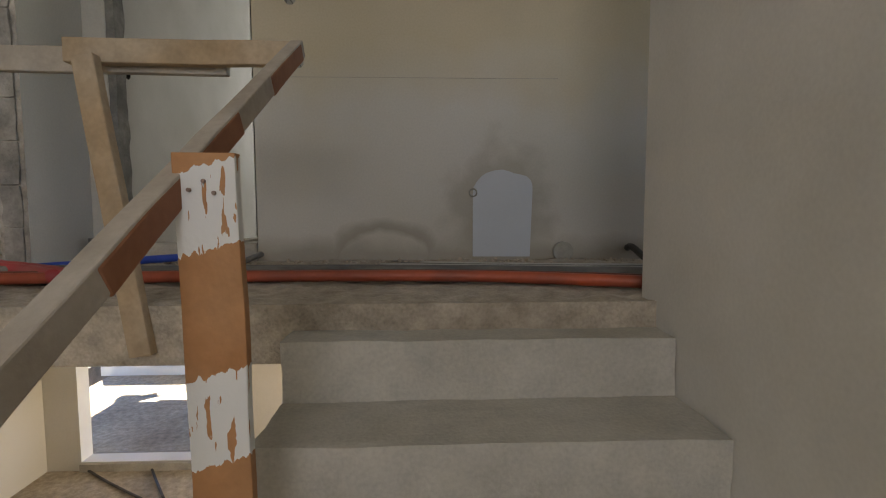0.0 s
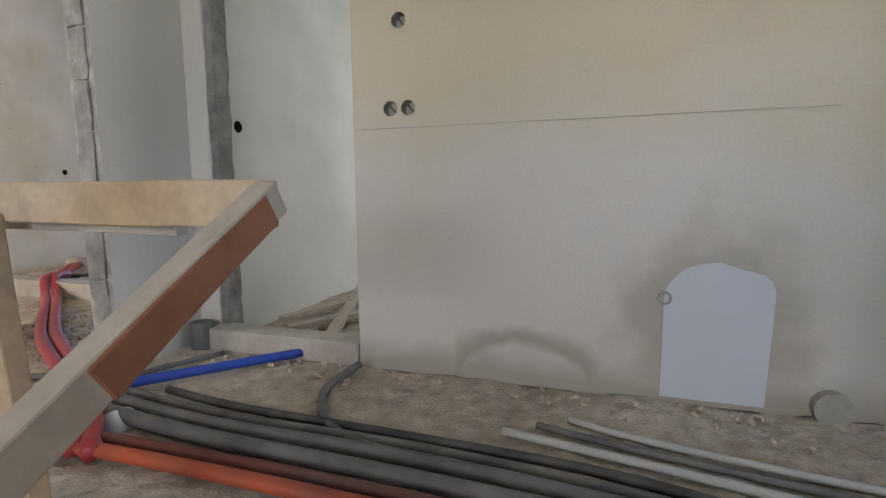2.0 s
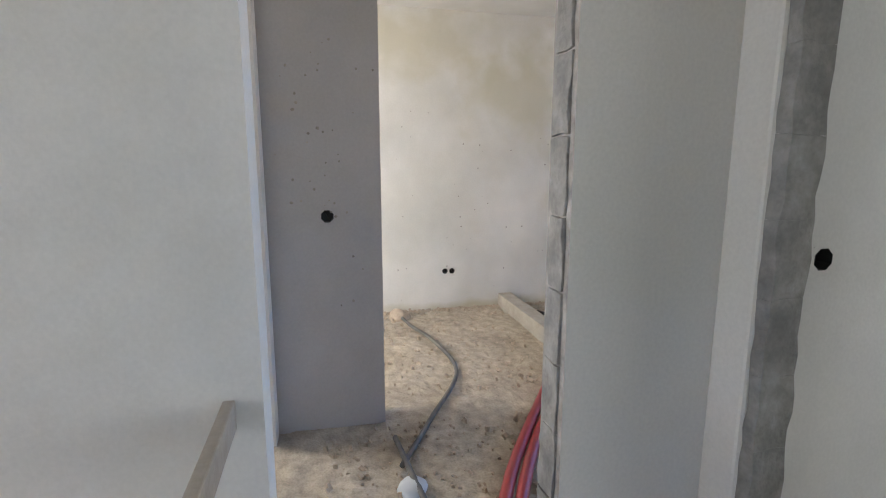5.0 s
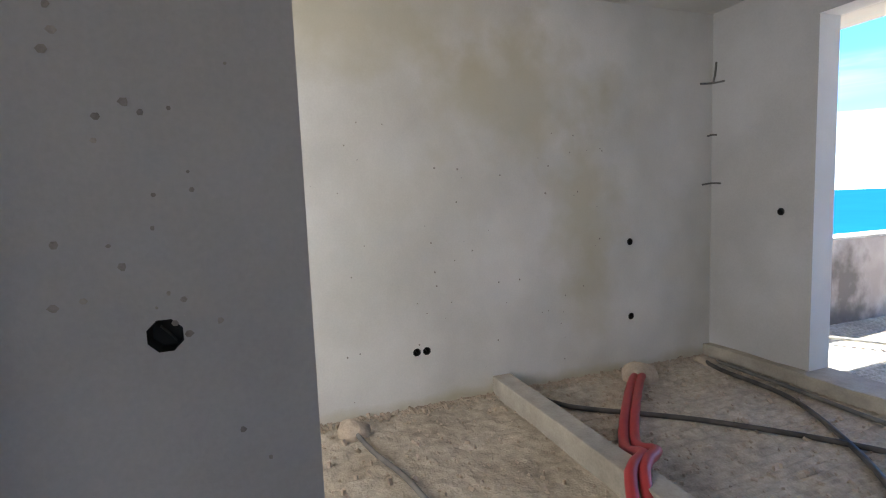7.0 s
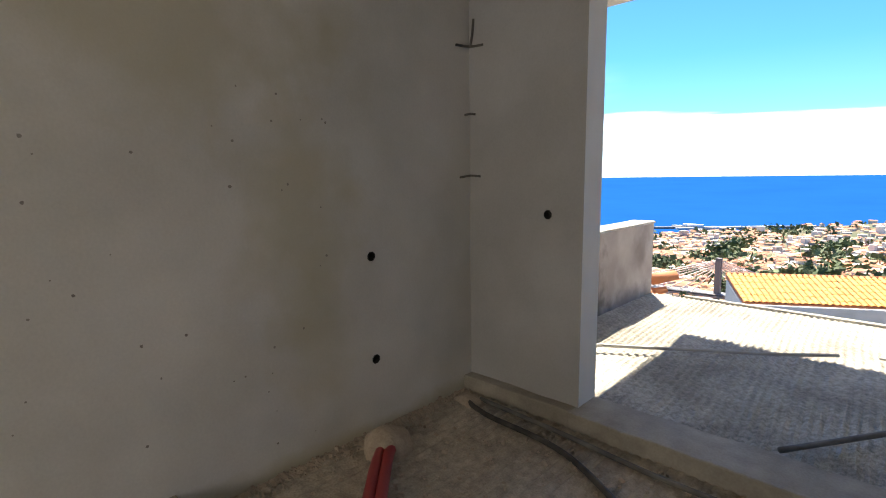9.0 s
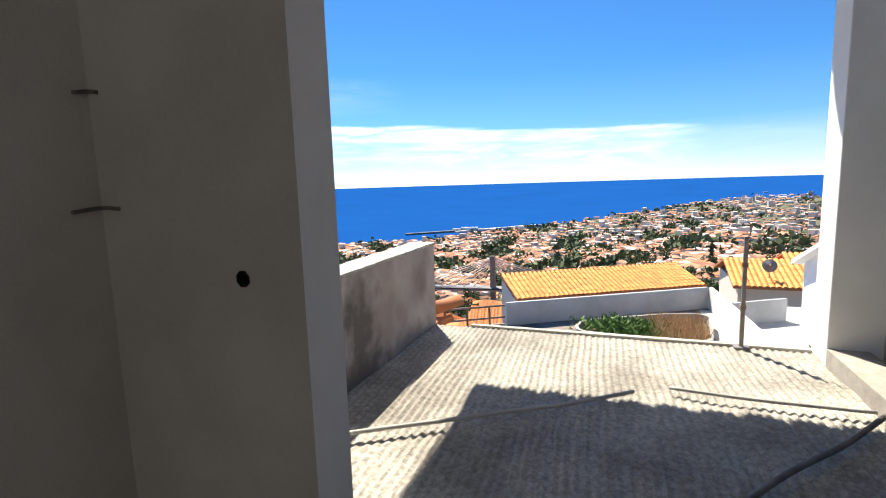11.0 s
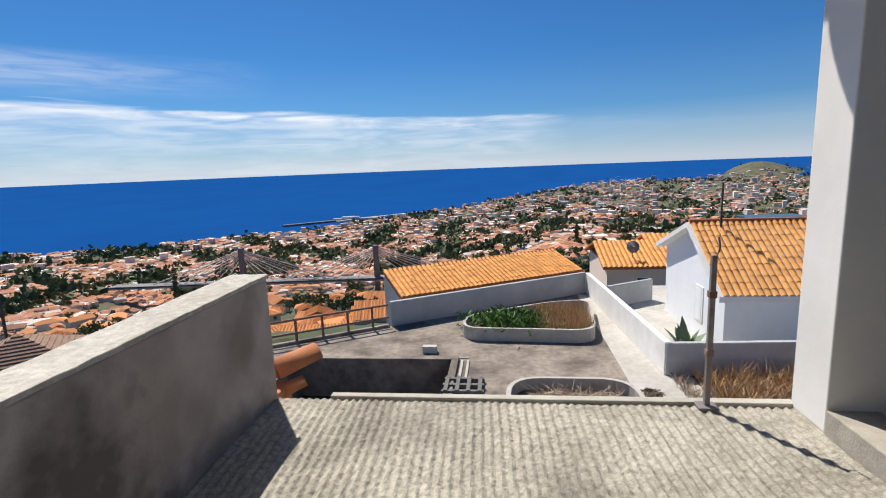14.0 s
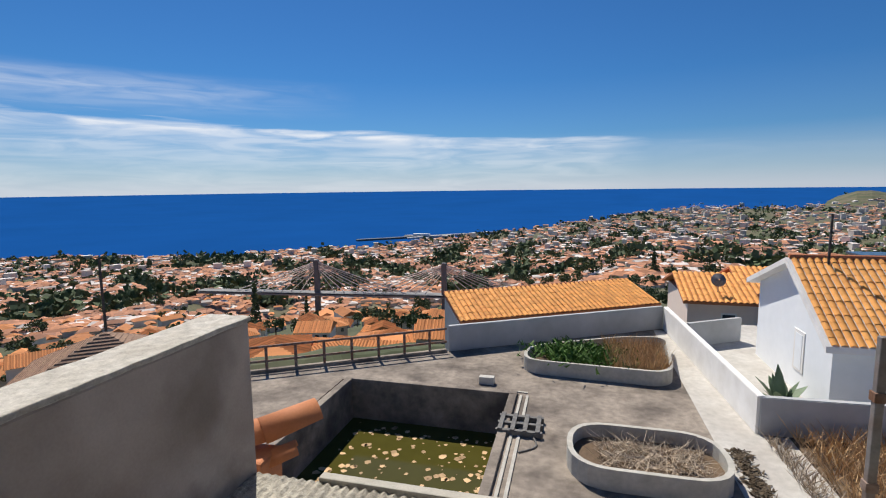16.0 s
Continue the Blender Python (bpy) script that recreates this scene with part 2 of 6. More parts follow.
M = {
    "plaster": mat("plaster", (0.60, 0.57, 0.52), 0.85, 0.11, 2.2, 0.08, 90, (0.44, 0.42, 0.36), 0.8, stain=1.1),
    "plaster_white": mat("plaster_white", (0.70, 0.68, 0.65), 0.85, 0.09, 2.6, 0.08, 90, (0.57, 0.555, 0.51), 0.8, stain=1.2),
    "plaster_cool": mat("plaster_cool", (0.50, 0.50, 0.51), 0.85, 0.09, 2.6, 0.08, 90, (0.41, 0.405, 0.40), 0.75, stain=1.2),
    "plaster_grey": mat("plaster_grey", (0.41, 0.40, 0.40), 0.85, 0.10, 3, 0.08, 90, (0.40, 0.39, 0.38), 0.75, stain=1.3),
    "patch": mat("patch", (0.52, 0.55, 0.58), 0.8, 0.03, 4, 0.04, 90, stain=3),
    "damp": mat("damp", (0.36, 0.33, 0.27), 0.9, 0.12, 7, 0.1, 60, (0.47, 0.45, 0.40), 0.7, stain=5),
    "block": mat("block", (0.24, 0.22, 0.20), 0.95, 0.3, 14, 0.8, 70, (0.38, 0.35, 0.31), 0.7, stain=7),
    "raw_mortar": mat("raw_mortar", (0.20, 0.19, 0.175), 0.95, 0.25, 14, 0.6, 70, (0.30, 0.285, 0.26), 0.7, stain=7),
    "concrete": mat("concrete", (0.40, 0.37, 0.32), 0.9, 0.2, 9, 0.4, 80, (0.28, 0.25, 0.21), 0.7, stain=2.2),
    "concrete_pale": mat("concrete_pale", (0.50, 0.48, 0.43), 0.9, 0.18, 10, 0.35, 80, (0.36, 0.34, 0.29), 0.6, stain=2.5),
    "screed": mat("screed", (0.46, 0.405, 0.33), 0.95, 0.36, 14, 0.9, 90, (0.32, 0.27, 0.21), 0.75, stain=1.8),
    "terrace": mat("terrace", (0.44, 0.415, 0.355), 0.95, 0.45, 30, 0.9, 110, (0.24, 0.22, 0.185), 0.8, stain=1.6),
    "ochre": mat("ochre", (0.62, 0.50, 0.31), 0.85, 0.1, 3, 0.08, 80, (0.46, 0.37, 0.24), 0.7, stain=0.9),
    "render_grey": mat("render_grey", (0.52, 0.465, 0.43), 0.9, 0.12, 4, 0.15, 80, (0.30, 0.25, 0.22), 0.85, stain=1.3),
    "white_paint": mat("white_paint", (0.84, 0.83, 0.81), 0.7, 0.04, 4, 0.08, 80, (0.66, 0.64, 0.60), 0.5, stain=1.2),
    "pipe_white": mat("pipe_white", (0.68, 0.65, 0.58), 0.6, 0.06, 6, 0.05, 80, (0.52, 0.44, 0.32), 0.6, stain=2.4),
    "cap": mat("cap", (0.52, 0.50, 0.46), 0.95, 0.3, 22, 0.5, 95, (0.38, 0.35, 0.30), 0.6, stain=4),
    "wood": mat("wood", (0.40, 0.29, 0.18), 0.75, 0.20, 12, 0.25, 70, (0.47, 0.40, 0.31), 0.6, stain=4),
    "wood_red": mat("wood_red", (0.25, 0.10, 0.05), 0.6, 0.15, 14, 0.15, 70, (0.33, 0.16, 0.09), 0.5, stain=5),
    "wood_orange": mat("wood_orange", (0.40, 0.19, 0.08), 0.6, 0.12, 14, 0.15, 70, (0.47, 0.27, 0.14), 0.5, stain=6),
    "wood_grey": mat("wood_grey", (0.38, 0.33, 0.27), 0.8, 0.15, 14, 0.25, 70, (0.48, 0.44, 0.38), 0.6, stain=5),
    "conduit_orange": mat("conduit_orange", (0.48, 0.09, 0.035), 0.5, 0.15, 10, 0.05, 60, (0.16, 0.05, 0.035), 0.85, stain=3, spec=0.5),
    "conduit_dusty": mat("conduit_dusty", (0.17, 0.045, 0.03), 0.6, 0.2, 10, 0.08, 60, (0.10, 0.06, 0.05), 0.85, stain=3, spec=0.4),
    "conduit_pink": mat("conduit_pink", (0.36, 0.03, 0.035), 0.45, 0.1, 10, 0.05, 60, (0.32, 0.08, 0.075), 0.5, stain=4, spec=0.5),
    "conduit_blue": mat("conduit_blue", (0.02, 0.06, 0.34), 0.45, 0.1, 10, 0.05, 60, stain=3, spec=0.5),
    "cable_grey": mat("cable_grey", (0.11, 0.107, 0.104), 0.6, 0.15, 12, 0.05, 60, (0.21, 0.20, 0.18), 0.6, stain=6),
    "cable_black": mat("cable_black", (0.045, 0.042, 0.04), 0.55, 0.15, 12, 0.05, 60, (0.13, 0.12, 0.11), 0.6, stain=6),
    "cable_pale": mat("cable_pale", (0.42, 0.41, 0.38), 0.6, 0.12, 12, 0.05, 60, stain=6),
    "dark_box": mat("dark_box", (0.03, 0.03, 0.03), 0.7, 0.1, 12, 0.05, 60),
    "box_grey": mat("box_grey", (0.33, 0.32, 0.28), 0.7, 0.1, 30, 0.1, 60),
    "mortar": mat("mortar", (0.48, 0.40, 0.32), 0.95, 0.2, 20, 0.5, 80, (0.36, 0.29, 0.22), 0.6, stain=8),
    "rust": mat("rust", (0.20, 0.10, 0.06), 0.8, 0.25, 18, 0.3, 80, (0.30, 0.28, 0.26), 0.6, stain=6),
    "steel": mat("steel", (0.26, 0.25, 0.25), 0.55, 0.2, 18, 0.1, 80, (0.22, 0.13, 0.09), 0.5, metal=0.4, stain=6),
    "tile": mat("tile", (0.84, 0.38, 0.10), 0.75, 0.10, 8, 0.15, 60, (0.70, 0.29, 0.07), 0.6, stain=1.5, rand=0.14),
    "tile_ridge": mat("tile_ridge", (0.50, 0.18, 0.08), 0.7, 0.12, 8, 0.1, 60, stain=4),
    "tile_brown": mat("tile_brown", (0.27, 0.17, 0.12), 0.85, 0.25, 8, 0.2, 40, (0.36, 0.24, 0.16), 0.6, stain=2, rand=0.2),
    "terracotta": mat("terracotta", (0.55, 0.22, 0.10), 0.75, 0.12, 10, 0.1, 60, (0.42, 0.16, 0.08), 0.5, stain=5),
    "yard": mat("yard", (0.30, 0.255, 0.21), 0.92, 0.34, 5.0, 0.25, 40, (0.12, 0.10, 0.085), 0.95, stain=0.8),
    "yard_pale": mat("yard_pale", (0.52, 0.50, 0.46), 0.92, 0.16, 5, 0.2, 50, (0.40, 0.37, 0.33), 0.7, stain=0.9),
    "render_cool": mat("render_cool", (0.47, 0.48, 0.49), 0.9, 0.07, 3, 0.1, 60, (0.36, 0.36, 0.35), 0.6, stain=0.7),
    "house_blue": mat("house_blue", (0.82, 0.85, 0.88), 0.85, 0.03, 3, 0.05, 60, stain=0.8),
    "house_peach": mat("house_peach", (0.80, 0.66, 0.58), 0.85, 0.04, 3, 0.05, 60, stain=0.8),
    "glass_dark": mat("glass_dark", (0.05, 0.06, 0.07), 0.15, 0.1, 2, 0, 20, spec=0.6),
    "soil": mat("soil", (0.16, 0.11, 0.07), 0.95, 0.3, 12, 0.5, 50, (0.10, 0.07, 0.05), 0.6, stain=3),
    "leaf": mat("leaf", (0.09, 0.18, 0.03), 0.6, 0.2, 8, 0, 40, (0.05, 0.11, 0.02), 0.6, stain=3, rand=0.4),
    "dry": mat("dry", (0.56, 0.38, 0.21), 0.85, 0.2, 8, 0, 40, (0.45, 0.30, 0.15), 0.6, stain=3, rand=0.35),
    "twig": mat("twig", (0.50, 0.41, 0.31), 0.9, 0.2, 8, 0, 40, stain=3, rand=0.35),
    "agave": mat("agave", (0.16, 0.22, 0.14), 0.6, 0.15, 8, 0, 40, (0.10, 0.16, 0.08), 0.6, stain=2),
    "tree": mat("tree", (0.10, 0.135, 0.06), 0.8, 0.3, 0.6, 0, 6, (0.055, 0.08, 0.035), 0.6, stain=0.05, rand=0.4),
    "bark": mat("bark", (0.12, 0.09, 0.06), 0.9, 0.2, 8, 0.2, 40),
    "hill": mat("hill", (0.075, 0.09, 0.045), 0.95, 0.35, 0.06, 0, 0.5, (0.17, 0.14, 0.09), 0.9, stain=0.012),
    "far_wall": mat("far_wall", (0.70, 0.65, 0.60), 0.9, 0.1, 0.3, 0, 2, (0.60, 0.50, 0.44), 0.6, stain=0.02, rand=0.35),
    "town_roof": mat("town_roof", (0.52, 0.24, 0.13), 0.9, 0.15, 0.5, 0.0, 3, (0.34, 0.20, 0.15), 0.6, stain=0.02, rand=0.4),
    "far_roof": mat("far_roof", (0.62, 0.25, 0.09), 0.9, 0.15, 0.5, 0.0, 3, (0.46, 0.20, 0.10), 0.6, stain=0.02, rand=0.3),
    "bridge": mat("bridge", (0.22, 0.22, 0.22), 0.8, 0.1, 0.3, 0, 4, stain=0.1),
    "bridge_dark": mat("bridge_dark", (0.14, 0.14, 0.145), 0.8, 0.1, 0.3, 0, 4, stain=0.1),
}



# landing wall: the same plaster with its two damp rings and a dirty foot
def damp_plaster():
    m = M["plaster"].copy()
    m.name = "plaster_back"
    n, l = m.node_tree.nodes, m.node_tree.links
    b = n["Principled BSDF"]
    old = b.inputs["Base Color"].links[0].from_socket
    geo = n.new("ShaderNodeNewGeometry")
    wob = n.new("ShaderNodeTexNoise")
    wob.inputs["Scale"].default_value, wob.inputs["Detail"].default_value = 5.5, 6
    l.new(geo.outputs["Position"], wob.inputs["Vector"])
    sp = n.new("ShaderNodeSeparateXYZ")
    l.new(geo.outputs["Position"], sp.inputs[0])

    def op(kind, x, y):
        q = n.new("ShaderNodeMath")
        q.operation = kind
        for i, v in enumerate((x, y)):
            if isinstance(v, (int, float)):
                q.inputs[i].default_value = v
            else:
                l.new(v, q.inputs[i])
        return q.outputs[0]

    def ring(cx, cz, sx, sz, shake, stops):
        u = op("DIVIDE", op("SUBTRACT", sp.outputs["X"], cx), sx)
        v = op("DIVIDE", op("SUBTRACT", sp.outputs["Z"], cz), sz)
        d = op("SQRT", op("ADD", op("MULTIPLY", u, u), op("MULTIPLY", v, v)), 0)
        d = op("ADD", d, op("MULTIPLY", op("SUBTRACT", wob.outputs[0], 0.5), shake))
        r = n.new("ShaderNodeValToRGB")
        while len(r.color_ramp.elements) < len(stops):
            r.color_ramp.elements.new(0.5)
        for e, (p, k) in zip(r.color_ramp.elements, stops):
            e.position, e.color = p / 2, (k, k, k, 1)
        l.new(op("MULTIPLY", d, 0.5), r.inputs[0])
        return r.outputs[0]

    halo = ring(1.42, 0.28, 0.32, 0.40, 1.3, [(0.0, 0.55), (0.7, 0.55), (0.9, 0.3), (1.15, 0)])
    arc = ring(0.735, 0.03, 0.29, 0.185, 0.5, [(0.0, 0.05), (0.7, 0.1), (0.9, 0.9), (1.02, 0.75), (1.25, 0)])
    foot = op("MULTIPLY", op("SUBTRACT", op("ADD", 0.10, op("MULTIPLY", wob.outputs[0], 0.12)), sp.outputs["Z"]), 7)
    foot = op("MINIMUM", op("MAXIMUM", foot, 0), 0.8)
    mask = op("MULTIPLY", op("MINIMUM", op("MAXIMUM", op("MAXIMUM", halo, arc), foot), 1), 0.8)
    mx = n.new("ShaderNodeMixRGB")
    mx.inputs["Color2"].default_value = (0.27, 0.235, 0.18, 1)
    coat = n.new("ShaderNodeMixRGB")
    coat.blend_type = "MULTIPLY"
    coat.inputs["Color2"].default_value = (0.93, 0.84, 0.66, 1)
    wide = n.new("ShaderNodeTexNoise")
    wide.inputs["Scale"].default_value, wide.inputs["Detail"].default_value = 1.8, 4
    l.new(geo.outputs["Position"], wide.inputs["Vector"])
    rise = op("ADD", op("SUBTRACT", sp.outputs["Z"], 0.75), op("MULTIPLY", op("SUBTRACT", wide.outputs[0], 0.5), 1.1))
    l.new(op("MINIMUM", op("MAXIMUM", op("MULTIPLY", rise, 1.6), 0), 0.9), coat.inputs[0])
    l.new(old, coat.inputs["Color1"])
    l.new(mask, mx.inputs[0]), l.new(coat.outputs[0], mx.inputs["Color1"]), l.new(mx.outputs[0], b.inputs["Base Color"])
    return m


M["plaster_back"] = damp_plaster()


# newel board: bare orange timber with two flaking bands of white paint
def newel_paint():
    m = M["wood_orange"].copy()
    m.name = "wood_newel"
    n, l = m.node_tree.nodes, m.node_tree.links
    b = n["Principled BSDF"]
    old = b.inputs["Base Color"].links[0].from_socket
    geo = n.new("ShaderNodeNewGeometry")
    sp = n.new("ShaderNodeSeparateXYZ")
    l.new(geo.outputs["Position"], sp.inputs[0])
    mp = n.new("ShaderNodeMapping")
    mp.inputs["Scale"].default_value = (70, 70, 14)
    l.new(geo.outputs["Position"], mp.inputs[0])
    flake = n.new("ShaderNodeTexNoise")
    flake.inputs["Scale"].default_value, flake.inputs["Detail"].default_value = 1.0, 5
    l.new(mp.outputs[0], flake.inputs["Vector"])

    def op(kind, x, y):
        q = n.new("ShaderNodeMath")
        q.operation = kind
        for i, v in enumerate((x, y)):
            if isinstance(v, (int, float)):
                q.inputs[i].default_value = v
            else:
                l.new(v, q.inputs[i])
        return q.outputs[0]

    tilt = op("MULTIPLY", op("SUBTRACT", sp.outputs["X"], 0.594), 0.3)
    h = op("ADD", op("SUBTRACT", sp.outputs["Z"], tilt), op("MULTIPLY", op("SUBTRACT", flake.outputs[0], 0.5), 0.045))
    upper = op("MULTIPLY", op("GREATER_THAN", h, 0.228), op("LESS_THAN", h, 0.372))
    lower = op("MULTIPLY", op("GREATER_THAN", h, -0.158), op("LESS_THAN", h, 0.006))
    keep = op("LESS_THAN", flake.outputs[0], 0.60)
    mask = op("MULTIPLY", op("ADD", upper, lower), keep)
    mx = n.new("ShaderNodeMixRGB")
    mx.inputs["Color2"].default_value = (0.70, 0.70, 0.68, 1)
    l.new(mask, mx.inputs[0]), l.new(old, mx.inputs["Color1"]), l.new(mx.outputs[0], b.inputs["Base Color"])
    return m


M["wood_newel"] = newel_paint()


# patches of damp or rust with a soft uneven outline: (centre, radii, strength)
def stained(base, name, color, spots, scale=6.0):
    m = M[base].copy()
    m.name = name
    n, l = m.node_tree.nodes, m.node_tree.links
    b = n["Principled BSDF"]
    last = b.inputs["Base Color"].links[0].from_socket
    geo = n.new("ShaderNodeNewGeometry")
    wob = n.new("ShaderNodeTexNoise")
    wob.inputs["Scale"].default_value, wob.inputs["Detail"].default_value = scale, 7
    l.new(geo.outputs["Position"], wob.inputs["Vector"])
    for centre, radii, strength in spots:
        off = n.new("ShaderNodeVectorMath")
        off.operation = "SUBTRACT"
        off.inputs[1].default_value = centre
        l.new(geo.outputs["Position"], off.inputs[0])
        div = n.new("ShaderNodeVectorMath")
        div.operation = "DIVIDE"
        div.inputs[1].default_value = radii
        l.new(off.outputs[0], div.inputs[0])
        size = n.new("ShaderNodeVectorMath")
        size.operation = "LENGTH"
        l.new(div.outputs[0], size.inputs[0])
        add_ = n.new("ShaderNodeMath")
        add_.operation = "MULTIPLY_ADD"
        add_.inputs[1].default_value = 1.7
        l.new(wob.outputs[0], add_.inputs[0]), l.new(size.outputs["Value"], add_.inputs[2])
        mr = n.new("ShaderNodeMapRange")
        mr.inputs["From Min"].default_value, mr.inputs["From Max"].default_value = 1.9, 1.1
        mr.inputs["To Max"].default_value = strength
        l.new(add_.outputs[0], mr.inputs["Value"])
        mx = n.new("ShaderNodeMixRGB")
        mx.inputs["Color2"].default_value = (*color, 1)
        l.new(mr.outputs[0], mx.inputs[0]), l.new(last, mx.inputs["Color1"])
        last = mx.outputs[0]
    l.new(last, b.inputs["Base Color"])
    return m


M["parapet_damp"] = stained("render_grey", "parapet_damp", (0.13, 0.11, 0.095), (((-4.59, 4.65, 0.35), (0.4, 0.4, 0.6), 0.9), ((-4.59, 4.4, 0.0), (0.4, 0.8, 0.25), 0.8), ((-4.59, 5.6, 0.02), (0.4, 0.9, 0.16), 0.6), ((-4.59, 5.9, 0.6), (0.4, 0.25, 0.3), 0.4)))
M["column_rust"] = stained("pipe_white", "column_rust", (0.30, 0.20, 0.11), (((-4.50, 3.87, 0.55), (0.16, 0.16, 0.22), 0.8), ((-4.50, 3.87, 0.1), (0.14, 0.14, 0.45), 0.85), ((-4.52, 3.86, 2.3), (0.1, 0.1, 0.35), 0.5)), 9.0)
M["room_plaster"] = stained("plaster_white", "room_plaster", (0.50, 0.46, 0.33), (((-4.42, 1.4, 1.3), (0.5, 0.35, 0.7), 0.6), ((-4.42, 0.9, 2.1), (0.5, 0.9, 0.45), 0.6), ((-4.42, -0.2, 2.5), (0.5, 1.2, 0.4), 0.6), ((-4.42, 1.5, 0.6), (0.5, 0.3, 0.4), 0.4), ((-4.42, 1.0, 0.0), (0.5, 3.0, 0.09), 0.8)), 4.0)

# still water of the sea and of the tank
def water(name, base, rough, scale, strength):
    m = bpy.data.materials.new(name)
    m.use_nodes = True
    n, l = m.node_tree.nodes, m.node_tree.links
    b = n["Principled BSDF"]
    geo = n.new("ShaderNodeNewGeometry")
    ns = n.new("ShaderNodeTexNoise")
    ns.inputs["Scale"].default_value, ns.inputs["Detail"].default_value = scale, 5
    l.new(geo.outputs["Position"], ns.inputs["Vector"])
    ramp = n.new("ShaderNodeValToRGB")
    ramp.color_ramp.elements[0].color = (*base, 1)
    ramp.color_ramp.elements[1].color = (*(c * 1.35 for c in base), 1)
    l.new(ns.outputs[0], ramp.inputs[0]), l.new(ramp.outputs[0], b.inputs["Base Color"])
    b.inputs["Roughness"].default_value = rough
    b.inputs["Specular IOR Level"].default_value = strength
    return m


M["sea"] = water("sea", (0.006, 0.062, 0.225), 0.6, 0.004, 0.0)
M["pond"] = water("pond", (0.060, 0.055, 0.012), 0.08, 2.5, 0.22)


# ---- builders ----
def finish(name, bm, material, smooth=False):
    me = bpy.data.meshes.new(name)
    bm.normal_update()
    bm.to_mesh(me)
    bm.free()
    for m in (material if isinstance(material, (list, tuple)) else [material]):
        me.materials.append(m)
    if smooth:
        me.polygons.foreach_set("use_smooth", [True] * len(me.polygons))
    return me


def part(name, bm, material, parent=None, label="", smooth=False):
    ob = new(name, finish(name, bm, material, smooth))
    if parent is not None:
        ob.parent = parent
    if label:
        ob["label"] = label
    return ob


def thing(name, at=(0, 0, 0), label="", category="", group="", kind=""):
    ob = new(name)
    ob.location = at
    return tagged(ob, label, category, group, kind)


def box(bm, lo, hi, bevel=0.0, turn=None):
    made = bmesh.ops.create_cube(bm, size=1.0)["verts"]
    lo, hi = Vector(lo), Vector(hi)
    for v in made:
        v.co = Vector(((lo[i] + hi[i]) / 2 + v.co[i] * (hi[i] - lo[i]) for i in range(3)))
    if turn:
        bmesh.ops.transform(bm, matrix=turn, verts=made)
    if bevel:
        edges = {e for v in made for e in v.link_edges}
        bmesh.ops.bevel(bm, geom=list(edges), offset=bevel, segments=2, affect="EDGES", profile=0.5)
    return bm


def boxes(*items, bevel=0.0):
    bm = bmesh.new()
    for lo, hi in items:
        box(bm, lo, hi, bevel)
    return bm


def jitter(bm, amount, scale=6.0, keep=None):
    for v in bm.verts:
        if keep is None or keep(v.co):
            v.co += noise.noise_vector(v.co * scale) * amount
    return bm


def board(a, b, w, h, roll_up=(0, 0, 1), bevel=0.004, wobble=0.003):
    """A plank from a to b: w across, h along roll_up."""
    a, b = Vector(a), Vector(b)
    y = (b - a).normalized()
    x = y.cross(Vector(roll_up)).normalized()
    z = x.cross(y)
    m = Matrix((x, y, z)).transposed().to_4x4()
    m.translation = a
    bm = bmesh.new()
    box(bm, (-w / 2, 0, -h / 2), (w / 2, (b - a).length, h / 2), bevel)
    n = max(2, int((b - a).length / 0.15))
    bmesh.ops.subdivide_edges(bm, edges=[e for e in bm.edges if e.calc_length() > 0.3 * (b - a).length], cuts=n)
    for v in bm.verts:
        v.co += noise.noise_vector(v.co * 5 + a * 3) * wobble
    bmesh.ops.transform(bm, matrix=m, verts=bm.verts)
    return bm


def tube(bm, pts, r, sides=10, cap=True, ripple=0.0):
    """A round tube along a smooth line through pts."""
    P = [Vector(p) for p in pts]
    line = []
    for i in range(len(P) - 1):
        p0, p1, p2, p3 = P[max(i - 1, 0)], P[i], P[i + 1], P[min(i + 2, len(P) - 1)]
        steps = max(3, min(24, int((p2 - p1).length / 0.08)))
        for k in range(steps):
            t = k / steps
            line.append(0.5 * (2 * p1 + (p2 - p0) * t + (2 * p0 - 5 * p1 + 4 * p2 - p3) * t * t + (3 * p1 - p0 - 3 * p2 + p3) * t ** 3))
    line.append(P[-1])
    rings = []
    for i, p in enumerate(line):
        d = (line[min(i + 1, len(line) - 1)] - line[max(i - 1, 0)]).normalized()
        u = d.cross(Vector((0, 0, 1)) if abs(d.z) < 0.9 else Vector((1, 0, 0))).normalized()
        w = u.cross(d)
        rr = r * (1 + (ripple if i % 2 else 0))
        rings.append([bm.verts.new(p + (u * math.cos(2 * math.pi * k / sides) + w * math.sin(2 * math.pi * k / sides)) * rr) for k in range(sides)])
    for a, b in zip(rings, rings[1:]):
        for k in range(sides):
            bm.faces.new((a[k], a[(k + 1) % sides], b[(k + 1) % sides], b[k]))
    if cap:
        bm.faces.new(rings[0][::-1]), bm.faces.new(rings[-1])
    return bm


